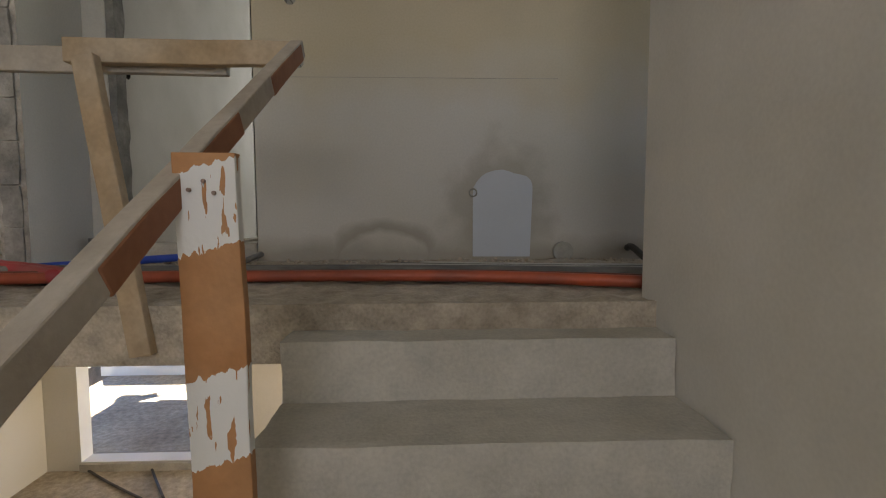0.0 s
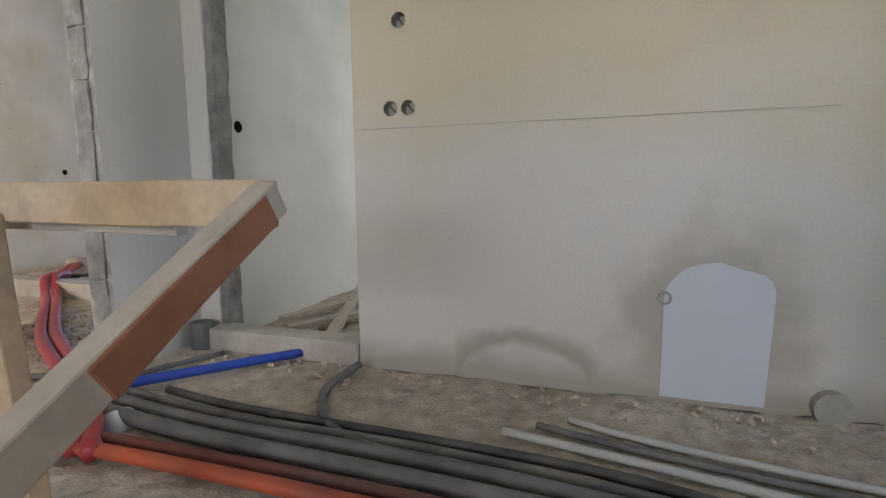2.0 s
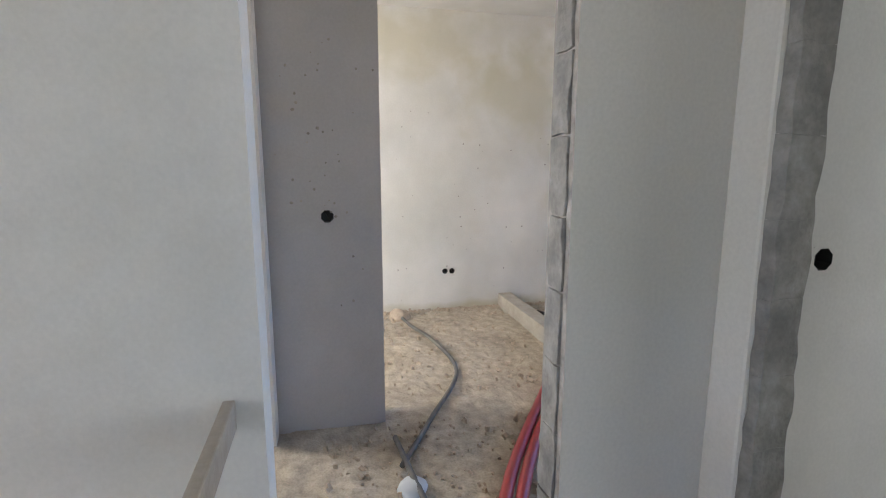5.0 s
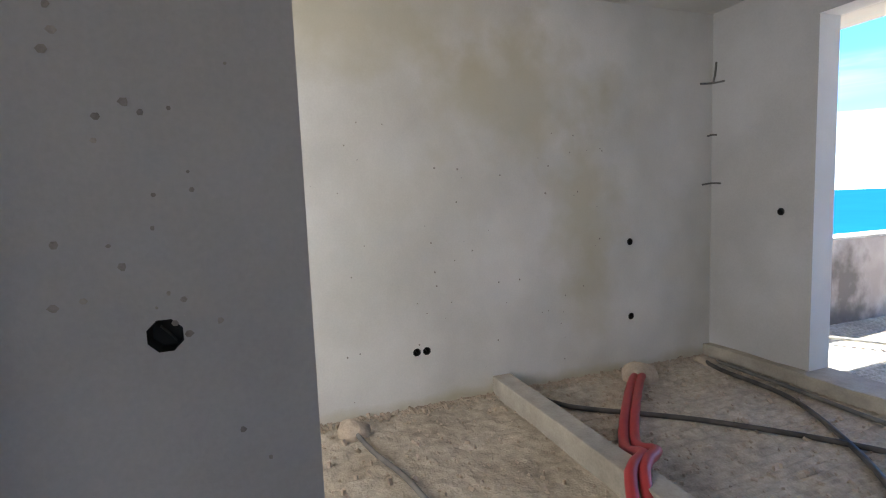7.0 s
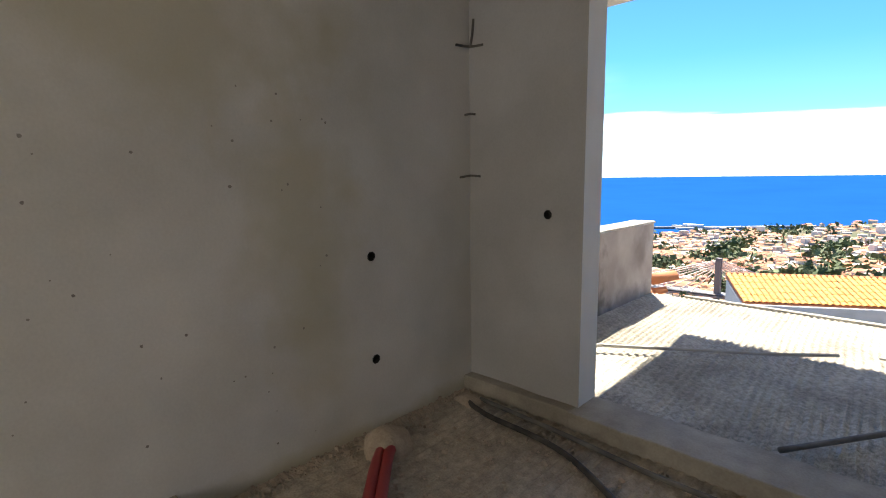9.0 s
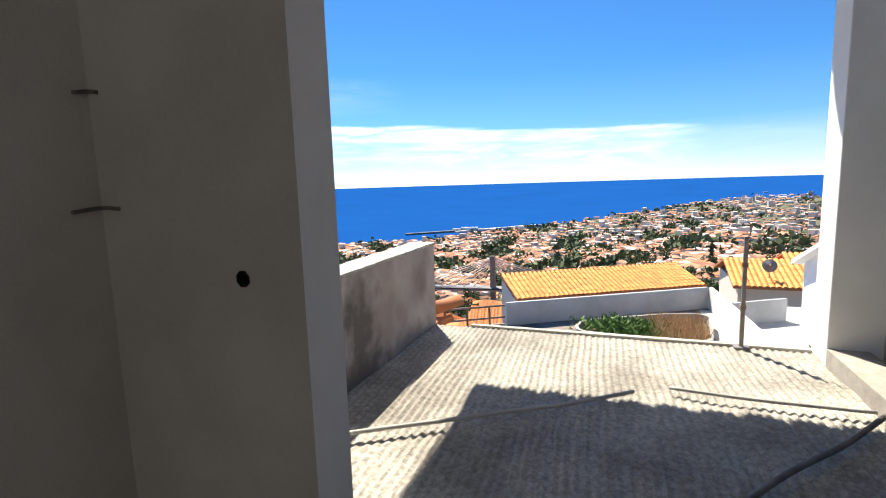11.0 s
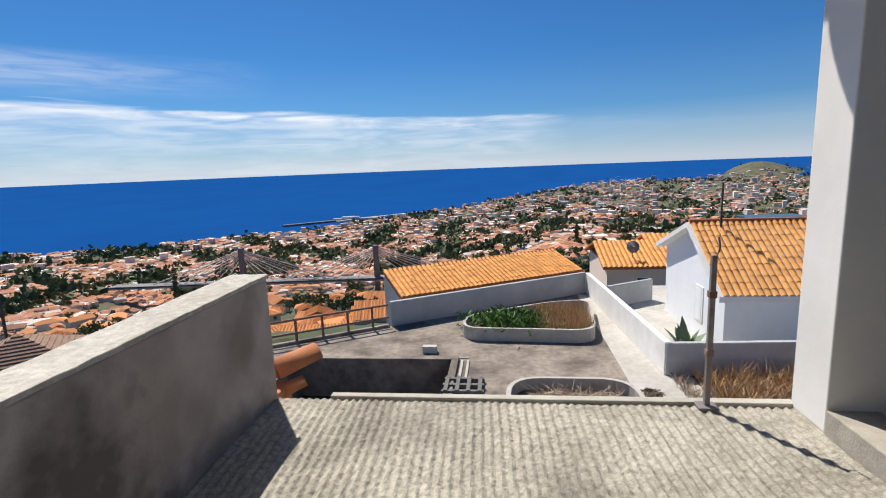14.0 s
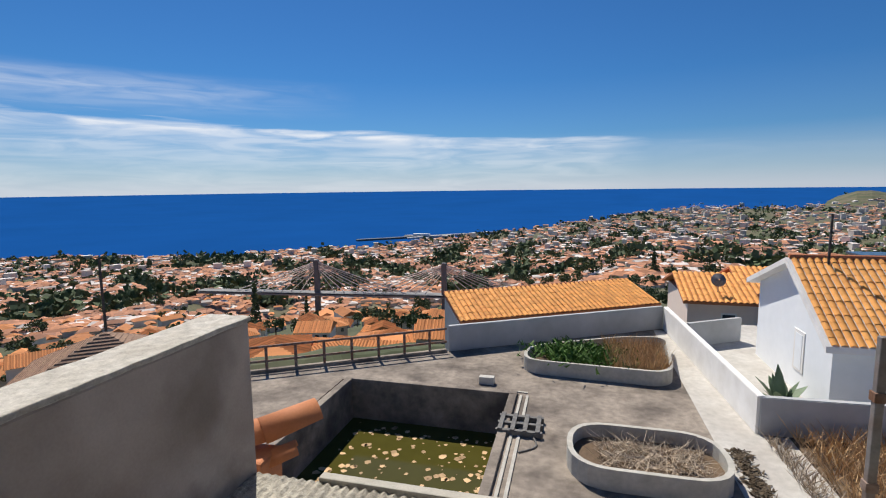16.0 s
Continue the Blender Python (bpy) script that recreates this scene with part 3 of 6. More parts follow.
def wall(name, axis, face, thick, u0, u1, z0, z1, holes, material, parent=None, reveal=None, ragged=0.0):
    """A wall in the plane axis = face, solid towards +axis by thick (or - if negative), with openings (u0, u1, z0, z1)."""
    us = sorted({u0, u1, *(h[0] for h in holes), *(h[1] for h in holes)})
    zs = sorted({z0, z1, *(h[2] for h in holes), *(h[3] for h in holes)})
    us = [u for u in us if u0 - 1e-6 <= u <= u1 + 1e-6]
    zs = [z for z in zs if z0 - 1e-6 <= z <= z1 + 1e-6]
    solid = {}
    for i in range(len(us) - 1):
        for j in range(len(zs) - 1):
            cu, cz = (us[i] + us[i + 1]) / 2, (zs[j] + zs[j + 1]) / 2
            solid[i, j] = not any(h[0] < cu < h[1] and h[2] < cz < h[3] for h in holes)
    bm = bmesh.new()
    cache = {}

    def vert(i, j, k):
        key = (i, j, k)
        if key not in cache:
            d = face + thick * k
            co = (d, us[i], zs[j]) if axis == "x" else (us[i], d, zs[j])
            cache[key] = bm.verts.new(co)
        return cache[key]

    def quad(a, b, c, d, mi=0):
        f = bm.faces.new((vert(*a), vert(*b), vert(*c), vert(*d)))
        f.material_index = mi

    two = 1 if reveal else 0
    for (i, j), s in solid.items():
        if not s:
            continue
        quad((i, j, 0), (i + 1, j, 0), (i + 1, j + 1, 0), (i, j + 1, 0))
        quad((i, j, 1), (i, j + 1, 1), (i + 1, j + 1, 1), (i + 1, j, 1))
        if not solid.get((i - 1, j)):
            quad((i, j, 0), (i, j + 1, 0), (i, j + 1, 1), (i, j, 1), two)
        if not solid.get((i + 1, j)):
            quad((i + 1, j, 0), (i + 1, j, 1), (i + 1, j + 1, 1), (i + 1, j + 1, 0), two)
        if not solid.get((i, j - 1)):
            quad((i, j, 0), (i, j, 1), (i + 1, j, 1), (i + 1, j, 0), two)
        if not solid.get((i, j + 1)):
            quad((i, j + 1, 0), (i + 1, j + 1, 0), (i + 1, j + 1, 1), (i, j + 1, 1), two)
    bmesh.ops.recalc_face_normals(bm, faces=bm.faces)
    return part(name, bm, [material, reveal] if reveal else material, parent)


def sheet(name, x0, x1, y0, y1, z, thick, step, material, relief, kind_label=("", ""), parent=None):
    """A rough slab whose top follows relief(x, y); its sides and underside are closed."""
    nx, ny = max(1, round((x1 - x0) / step[0])), max(1, round((y1 - y0) / step[1]))
    vs, fs = [], []
    for j in range(ny + 1):
        for i in range(nx + 1):
            x, y = x0 + (x1 - x0) * i / nx, y0 + (y1 - y0) * j / ny
            vs.append((x, y, z + relief(x, y)))
    for j in range(ny):
        for i in range(nx):
            a = j * (nx + 1) + i
            fs.append((a, a + 1, a + nx + 2, a + nx + 1))
    k = len(vs)
    vs += [(x0, y0, z - thick), (x1, y0, z - thick), (x1, y1, z - thick), (x0, y1, z - thick)]
    fs.append((k + 3, k + 2, k + 1, k))
    w = nx + 1
    fs.append([k, k + 1] + [i for i in range(nx, -1, -1)])
    fs.append([k + 1, k + 2] + [j * w + nx for j in range(ny, -1, -1)])
    fs.append([k + 2, k + 3] + [ny * w + i for i in range(0, nx + 1)])
    fs.append([k + 3, k] + [j * w for j in range(0, ny + 1)])
    me = bpy.data.meshes.new(name)
    me.from_pydata(vs, [], fs)
    me.materials.append(material)
    ob = new(name, me)
    if parent is not None:
        ob.parent = parent
    return tagged(ob, kind_label[0], kind_label[1], kind="structure")


def n3(x, y, s, o=0.0):
    return noise.noise(Vector((x * s + o, y * s - o, o)))


def rough_floor(x, y):
    return 0.012 * n3(x, y, 3, 1) + 0.011 * n3(x, y, 11, 2) + 0.006 * n3(x, y, 26, 3)


def ribbed(x, y):
    rib = math.sin((x + 0.06 * y + 0.02 * n3(x, y, 1.2, 9)) * 2 * math.pi / 0.054)
    worn = max(0.0, min(1.0, 0.85 + 0.9 * n3(x, y, 1.4, 7)))
    return 0.0075 * rib * worn + 0.006 * n3(x, y, 4, 4) + 0.005 * n3(x, y, 45, 5)


# ---- the house: floors, walls, ceilings ----
CEIL = 2.78
LAND_Y = -1.38


def structure(ob, label, category):
    return tagged(ob, label, category, kind="structure")


sheet("floor_landing", -1.3, 3.9, LAND_Y, 0.0, 0.0, 0.19, (0.03, 0.03), M["screed"], lambda x, y: rough_floor(x, y) if y > LAND_Y + 0.02 else 0.0, ("bare concrete landing floor, dusty and uneven", "floor"))
sheet("floor_passage", -2.6, -1.3, -3.2, 0.15, 0.0, 0.19, (0.03, 0.03), M["screed"], lambda x, y: rough_floor(x, y), ("bare concrete passage floor with dust", "floor"))
sheet("floor_room", -4.42, -1.3, 0.15, 2.66, 0.0, 0.19, (0.016, 0.04), M["screed"], lambda x, y: ribbed(x, y) if y > 0.75 else rough_floor(x, y), ("combed concrete room floor, dusty and unfinished", "floor"))
sheet("floor_room_south", -4.42, -2.6, -3.2, 0.15, 0.0, 0.19, (0.03, 0.03), M["screed"], lambda x, y: rough_floor(x, y), ("bare concrete room floor with mortar crumbs", "floor"))
sheet("floor_side_room", -1.3, 3.9, 0.0, 4.2, 0.0, 0.19, (0.06, 0.06), M["screed"], lambda x, y: rough_floor(x, y) * 1.5, ("dusty bare concrete floor of the side room", "floor"))

sock = 0.035
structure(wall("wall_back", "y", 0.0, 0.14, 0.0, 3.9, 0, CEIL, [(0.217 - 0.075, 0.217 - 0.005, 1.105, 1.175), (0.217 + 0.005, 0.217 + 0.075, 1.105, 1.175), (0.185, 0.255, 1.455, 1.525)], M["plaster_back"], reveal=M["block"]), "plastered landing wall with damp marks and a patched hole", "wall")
structure(wall("wall_back_lintel", "y", 0.0, 0.14, -0.87, 0.0, 2.2, CEIL, [], M["plaster"]), "plastered lintel over the side room opening", "wall")
structure(wall("wall_passage", "x", -0.99, -0.14, -0.39, 0.14, 0, CEIL, [], M["plaster"], reveal=M["block"]), "plastered wall stub with raw block edge", "wall")
structure(wall("wall_side_room", "x", -0.88, -0.25, 0.14, 4.2, 0, CEIL, [(0.285, 0.355, 1.115, 1.185)], M["plaster_white"]), "grey plastered wall of the side room", "wall")
structure(wall("wall_stair_west", "x", -1.05, -0.14, -7.0, -1.19, -2.65, CEIL, [], M["plaster_white"], reveal=M["plaster_white"]), "smooth grey plastered wall beside the stairwell", "wall")
structure(wall("wall_passage_lintel", "x", -0.99, -0.14, -1.19, -0.39, 2.2, CEIL, [], M["plaster"]), "plastered lintel over the passage opening", "wall")
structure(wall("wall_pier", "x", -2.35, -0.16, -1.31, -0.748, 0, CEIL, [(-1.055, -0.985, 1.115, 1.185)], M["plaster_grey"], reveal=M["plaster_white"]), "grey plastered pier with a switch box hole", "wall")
structure(wall("wall_passage_south", "y", -1.31, -0.05, -2.35, -2.22, 0, CEIL, [], M["plaster_white"]), "white plastered return at the passage end", "wall")
# hole lies out of view, cut for the added south fill
structure(wall("wall_passage_block", "y", -3.2, -0.14, -4.6, -1.19, 0, CEIL, [(-3.65, -2.45, 0.85, 2.15)], M["block"]), "raw concrete block wall at the passage end", "wall")
structure(wall("wall_west", "x", -4.42, -0.22, -3.2, 2.9, -2.65, CEIL, [(0.045, 0.1, 0.35, 0.41), (0.115, 0.17, 0.35, 0.41), (1.80, 1.86, 0.98, 1.04), (1.81, 1.87, 0.39, 0.45)], M["room_plaster"]), "pale plastered room wall with empty socket holes", "wall")
structure(wall("wall_north", "y", 2.66, 0.20, -4.42, -0.88, 0, 4.48, [(-3.6, -1.25, 0.05, 2.5), (-3.855, -3.795, 1.18, 1.24)], M["plaster_cool"], reveal=M["white_paint"]), "plastered room wall with a wide terrace opening", "wall")
structure(wall("wall_north_side_room", "y", 4.0, 0.2, -0.88, 3.9, 0, CEIL, [(0.1, 1.8, 0.9, 2.3)], M["plaster_white"]), "side room wall with a window opening", "wall")
# the lower hole is an unseen window, added to hold the lower fill
structure(wall("wall_east", "x", 3.9, 0.2, -7.0, 4.2, -2.65, CEIL + 1, [(-1.2, -0.1, 0.7, 2.1), (0.5, 1.9, -1.9, -0.7)], M["plaster_white"]), "plastered east wall with a window opening", "wall")
structure(wall("wall_stair_east", "x", 1.72, 0.16, -7.0, -1.27, -2.65, CEIL, [], M["plaster_white"], reveal=M["concrete"]), "smooth grey plastered wall beside the stair", "wall")
structure(wall("wall_south", "y", -7.0, -0.2, -4.6, 3.9, -2.65, CEIL, [(-0.3, 1.5, 1.1, 2.6)], M["plaster_white"]), "plastered stairwell wall with a window opening", "wall")
structure(part("ceiling", boxes(((-4.64, -7.2, CEIL), (4.1, 4.2, CEIL + 0.2))), M["plaster_white"]), "flat plastered concrete ceiling", "ceiling")

# lower storey seen down the stairwell
structure(part("floor_lower", boxes(((-4.64, -7.2, -2.85), (4.1, 6.2, -2.65))), M["screed"]), "dusty concrete floor of the lower storey", "floor")
structure(wall("wall_lower_north", "y", 2.66, 0.2, -4.42, 3.9, -2.65, -0.19, [(-2.92, -1.0, -2.55, -0.4)], M["plaster"], reveal=M["white_paint"]), "plastered lower wall with a wide opening to daylight", "wall")
structure(wall("wall_lower_passage", "x", -3.3, -0.14, -1.0, 2.66, -2.65, -0.19, [], M["plaster"]), "plastered partition of the lower storey", "wall")
structure(wall("lower_sill", "y", 2.62, 0.3, -2.92, -1.0, -2.65, -2.56, [], M["concrete"]), "concrete sill of the lower opening", "sill")
structure(part("lower_parapet", boxes(((-4.8, 6.0, -2.65), (0.5, 6.2, -1.8))), M["white_paint"]), "white lower terrace parapet", "parapet")


# stair: each step a block, with a sloping soffit between
def stair():
    st = thing("staircase", (0.55, LAND_Y, 0), "raw concrete staircase with dusty worn steps", "stairs", kind="structure")
    for i in range(13):
        top = -0.085 - 0.178 * i
        y1 = -1.37 - 0.285 * i
        bm = bmesh.new()
        box(bm, (0.0, y1 - 0.285 - LAND_Y + 0.14, top - 0.33), (1.168, y1 - LAND_Y + 0.14 * (i > 0), top))
        bmesh.ops.subdivide_edges(bm, edges=bm.edges, cuts=9, use_grid_fill=True)
        for v in bm.verts:
            p = v.co + Vector((0.3, i * 1.7, 0))
            v.co += noise.noise_vector(p * 7) * 0.006 + noise.noise_vector(p * 25) * 0.003
        part("step", bm, M["concrete_pale"], st)
    return st


stair()

# thresholds and low concrete kerbs
structure(part("threshold_side_room", jitter(boxes(((-0.88, -0.01, 0), (-0.005, 0.13, 0.11)), bevel=0.008), 0.006), M["concrete"]), "rough concrete threshold at the side room", "threshold")


def kerb(name, lo, hi, label):
    bm = bmesh.new()
    box(bm, lo, hi, 0.008)
    bmesh.ops.subdivide_edges(bm, edges=[e for e in bm.edges if e.calc_length() > 0.4], cuts=14)
    jitter(bm, 0.007, 5)
    return structure(part(name, bm, M["concrete"]), label, "kerb")


kerb("kerb_room", (-4.42, 0.62, -0.01), (-1.2, 0.76, 0.13), "low concrete kerb across the room floor")
kerb("kerb_sill_west", (-4.42, 2.58, -0.01), (-3.62, 2.67, 0.10), "low concrete kerb along the room wall")
kerb("kerb_sill", (-3.62, 2.57, -0.01), (-1.2, 2.87, 0.10), "pale concrete door sill to the terrace")

# ---- terrace ----
sheet("terrace_floor", -4.6, -1.2, 2.86, 6.24, -0.02, 0.2, (0.0106, 0.024), M["terrace"], ribbed, ("combed concrete terrace floor, sunlit and weathered", "terrace"))
structure(part("terrace_edge", jitter(boxes(((-4.2, 6.235, -0.22), (-1.2, 6.30, 0.005)), bevel=0.006), 0.006), M["concrete_pale"]), "pale cement edging of the terrace", "trim")
structure(part("parapet", jitter(boxes(((-4.83, 3.98, -0.25), (-4.59, 6.26, 0.84)), bevel=0.012), 0.004, 3), M["parapet_damp"]), "grey rendered terrace parapet with damp streaks", "parapet")
# white on this stretch stands in for sunlight falling on the parapet
structure(part("parapet_near", boxes(((-4.83, 2.9, -0.25), (-4.592, 3.98, 0.84)), bevel=0.006), M["white_paint"]), "near stretch of terrace parapet, whitened for sunlight", "parapet")
bm = bmesh.new()
box(bm, (-4.84, 2.9, 0.84), (-4.58, 6.27, 0.866), 0.006)
bmesh.ops.subdivide_edges(bm, edges=[e for e in bm.edges if e.calc_length() > 0.2], cuts=40, use_grid_fill=True)
jitter(bm, 0.006, 14)
structure(part("parapet_cap", bm, M["cap"]), "rough cement cap of the parapet", "trim")
structure(part("column_terrace", boxes(((-1.22, 5.93, -0.02), (-0.86, 6.26, 4.48)), bevel=0.008), M["white_paint"]), "white painted square terrace column", "column")
kerb("kerb_terrace", (-1.22, 2.9, -0.03), (-0.95, 5.93, 0.12), "low concrete kerb along the terrace edge")
structure(part("terrace_floor_east", boxes(((-0.95, 4.2, -0.3), (4.1, 6.24, -0.02))), M["terrace"]), "concrete terrace floor beyond the kerb", "terrace")
structure(wall("wall_terrace_east", "y", 6.08, 0.15, -0.86, 4.1, -0.3, 4.48, [], M["ochre"]), "ochre plastered wall beyond the terrace", "wall")
structure(part("terrace_ceiling", boxes(((-5.65, 2.9, 4.48), (4.1, 7.48, 4.64))), M["white_paint"]), "white underside of the terrace roof", "ceiling")
eave = thing("eaves_tiles", (0, 7.48, 4.5), "terracotta tiles along the terrace eaves", "roof tiles", kind="structure")
bm0 = bmesh.new()
tube(bm0, [(0, -0.2, 0), (0, 0.12, -0.03)], 0.118, 14)
tile_me = finish("tile", bm0, M["terracotta"])
for i in range(36):
    o = new("tile", tile_me)
    o.parent, o.location = eave, (-5.55 + i * 0.25, 0, 0.0)
col = thing("round_column", (-4.60, 3.98, -0.02), "slender round white column with rust stains", "column")
bm = bmesh.new()
tube(bm, [(0, 0, -0.02), (0, 0, 1.5), (0, 0, 4.51)], 0.132, 32)
part("shaft", bm, M["column_rust"], col, smooth=True)
structure(part("house_lower_face", boxes(((-4.83, 5.9, -5.6), (4.1, 6.0, -2.85))), M["render_grey"]), "rendered lower face of the house", "wall")

# ---- things inside ----
def socket_box(at, axis, sign, size=0.034, material=None, name="socket_box", label="empty round socket box sunk into plaster"):
    """An open eight-sided cup sunk into a wall, its mouth on the wall's face."""
    bm = bmesh.new()
    rings = []
    for r, d in ((size * 1.56, -0.0015), (size * 0.98, -0.0025), (size * 0.93, 0.045)):
        rings.append([bm.verts.new((r * math.cos(math.pi * (k + 0.5) / 4), d, r * math.sin(math.pi * (k + 0.5) / 4))) for k in range(8)])
    for a, b in zip(rings, rings[1:]):
        for k in range(8):
            bm.faces.new((a[k], a[(k + 1) % 8], b[(k + 1) % 8], b[k]))
    bm.faces.new(rings[-1])
    bmesh.ops.recalc_face_normals(bm, faces=bm.faces)
    for f in bm.faces:
        f.material_index = 0 if max(v.co.y for v in f.verts) < 0 else 1
    face = M["plaster_grey"] if abs(at[0] + 2.35) < 0.01 else M["plaster_cool"] if abs(at[1] - 2.66) < 0.01 else M["plaster_back"] if abs(at[1]) < 0.01 and axis == "y+" else M["plaster_white"]
    cup = part(name, bm, [face, material or M["box_grey"]])
    cup.matrix_world = pose(*at, 0, 0, {"y+": 0, "x-": 90, "x+": -90}[axis])
    tagged(cup, label, "socket box", "socket boxes")
    bm = bmesh.new()
    tube(bm, [(0.012, 0.04, -0.02), (0.0, 0.03, 0.0), (-0.01, 0.02, 0.015)], 0.0025, 6)
    part("wire_end", bm, M["cable_black"], cup)
    return cup


for x in (0.177, 0.257):
    socket_box((x, 0, 1.14), "y+", 1)
socket_box((0.22, 0, 1.49), "y+", 1)
socket_box((-2.35, -1.02, 1.15), "x-", 1, material=M["dark_box"])
socket_box((-0.88, 0.32, 1.15), "x-", 1, material=M["dark_box"])
for y, z in ((0.0725, 0.38), (0.1425, 0.38), (1.83, 1.01), (1.84, 0.42)):
    socket_box((-4.42, y, z), "x-", 1, 0.029, M["dark_box"])
socket_box((-3.825, 2.66, 1.21), "y+", 1, 0.029, M["dark_box"])


def blotch(name, outline, material, axis, face, label, category="stain"):
    """A thin skim of plaster or damp film on a wall, with a wavering outline."""
    bm = bmesh.new()
    ring = []
    for i, (u, z) in enumerate(outline):
        k = 1.6 * noise.noise(Vector((u * 11, z * 11, 3)))
        ring.append((u + 0.012 * k, z + 0.012 * k))
    front = [bm.verts.new((u, face - 0.004, z) if axis == "y" else (face + 0.004, u, z)) for u, z in ring]
    back = [bm.verts.new((u, face, z) if axis == "y" else (face, u, z)) for u, z in ring]
    bm.faces.new(front)
    for i in range(len(ring)):
        j = (i + 1) % len(ring)
        bm.faces.new((front[i], front[j], back[j], back[i]))
    bmesh.ops.recalc_face_normals(bm, faces=bm.faces)
    return tagged(part(name, bm, material), label, category)


def arch(u0, u1, z0, z1, n=14):
    c, r = (u0 + u1) / 2, (u1 - u0) / 2
    return [(u0, z0)] + [(c - r * math.cos(math.pi * k / n), z1 - r * 0.75 + r * 0.75 * math.sin(math.pi * k / n)) for k in range(n + 1)] + [(u1, z0)]


blotch("wall_patch", arch(1.265, 1.61, 0.025, 0.535), M["patch"], "y", 0.0, "smooth pale blue-grey plaster patch with rounded top", "wall patch")
blotch("pencil_line", [(0.01, 1.058), (1.75, 1.052), (1.75, 1.055), (0.01, 1.061)], M["damp"], "y", 0.0, "thin level line scratched along plaster", "pencil line")
niche = thing("floor_box", (1.8, -0.02, 0), "grey junction cup half set into plaster", "junction box")
bm = bmesh.new()
tube(bm, [(0, -0.02, 0.05), (0, 0.04, 0.05)], 0.06, 16)
part("cup", bm, M["box_grey"], niche)
hook = thing("wall_spout", (2.2, -0.03, 0.05), "black pipe end bent out of plaster", "pipe end")
bm = bmesh.new()
tube(bm, [(0, 0.03, 0.02), (0, -0.04, 0.03), (0.05, -0.1, -0.03)], 0.02, 10)
part("pipe", bm, M["cable_black"], hook)
ring = thing("plug_ring", (1.262, -0.008, 0.40), "small white plastic ring in plaster", "wall plug")
bm = bmesh.new()
pts = [(0.022 * math.cos(a * math.pi / 5), -0.004, 0.022 * math.sin(a * math.pi / 5)) for a in range(11)]
tube(bm, pts, 0.005, 6)
part("rim", bm, M["box_grey"], ring)


def railing():
    rl = thing("stair_railing", (0.55, -1.33, 0), "makeshift wooden stair railing with flaking paint", "railing")
    o = Vector((0.55, -1.33, 0))

    def put(name, a, b, w, h, m, label="", up=(0, 0, 1)):
        return part(name, board(Vector(a) - o, Vector(b) - o, w, h, up), m, rl, label)

    put("landing_rail", (-0.14, -1.312, 0.79), (0.56, -1.312, 0.785), 0.04, 0.075, M["wood"], "bare timber rail")
    put("landing_batten", (-1.05, -1.272, 0.785), (0.34, -1.272, 0.768), 0.03, 0.08, M["wood_grey"])
    put("post", (0.10, -1.405, -0.15), (-0.058, -1.352, 0.765), 0.068, 0.04, M["wood"], "slanting timber post", (0, 1, 0))
    top = Vector((0.575, -1.335, 0.798))
    low = Vector((0.485, -2.75, -0.105))
    put("sloping_rail", low, top, 0.04, 0.052, M["wood_grey"], "weathered sloping handrail")
    for a, b in ((0.03, 0.2), (0.34, 0.66), (0.8, 0.985)):
        p, q = low.lerp(top, a) - Vector((-0.019, 0, 0.003)), low.lerp(top, b) - Vector((-0.019, 0, 0.003))
        put("paint_remnant", p, q, 0.008, 0.051, M["wood_red"], "remnant of red-brown paint")
    x0, y0 = 0.594, -2.060
    bm = bmesh.new()
    box(bm, (x0 - 0.0535, y0 - 0.013, -0.448), (x0 + 0.0535, y0 + 0.013, 0.393), 0.002)
    bmesh.ops.subdivide_edges(bm, edges=[e for e in bm.edges if e.calc_length() > 0.3], cuts=12)
    for v in bm.verts:
        v.co.x += 0.02 * (0.1 - v.co.z)
        v.co += noise.noise_vector(v.co * 8) * 0.003
        v.co -= o
    part("newel_board", bm, M["wood_newel"], rl, "orange timber board with flaking white paint")
    for x, z in ((-0.03, 0.33), (-0.005, 0.345), (0.012, 0.325)):
        bm = bmesh.new()
        tube(bm, [Vector((x0 + x, y0 - 0.02, z)) - o, Vector((x0 + x, y0 - 0.008, z)) - o], 0.0035, 8)
        part("nail", bm, M["rust"], rl)
    return rl


railing()


def pipe(name, pts, r, m, label, category="conduit", group="", ripple=0.0):
    t = thing(name, pts[0], label, category, group)
    bm = bmesh.new()
    o = Vector(pts[0])
    tube(bm, [Vector(p) - o for p in pts], r, 10, ripple=ripple)
    part("run", bm, m, t, smooth=True)
    return t


pipe("orange_conduit", [(-1.0, -1.14, 0.035), (-0.84, -1.0, 0.035), (-0.29, -0.95, 0.035), (0.6, -0.95, 0.035), (1.14, -0.99, 0.035), (1.5, -1.09, 0.035), (1.95, -1.26, 0.035)], 0.023, M["conduit_orange"], "thick orange corrugated conduit lying along landing", ripple=0.03)
pipe("orange_conduit", [(-1.02, -1.06, 0.035), (-0.84, -0.93, 0.035), (-0.2, -0.885, 0.03), (0.6, -0.885, 0.03), (1.14, -0.92, 0.03), (1.5, -1.0, 0.03), (2.1, -1.2, 0.03)], 0.023, M["conduit_dusty"], "thick dusty orange conduit lying along landing", ripple=0.03)
pipe("blue_conduit", [(-1.25, -1.12, 0.035), (-0.98, -0.82, 0.035), (-0.74, -0.5, 0.035), (-0.31, 0.0, 0.035)], 0.021, M["conduit_blue"], "deep blue corrugated conduit on the floor", ripple=0.04)
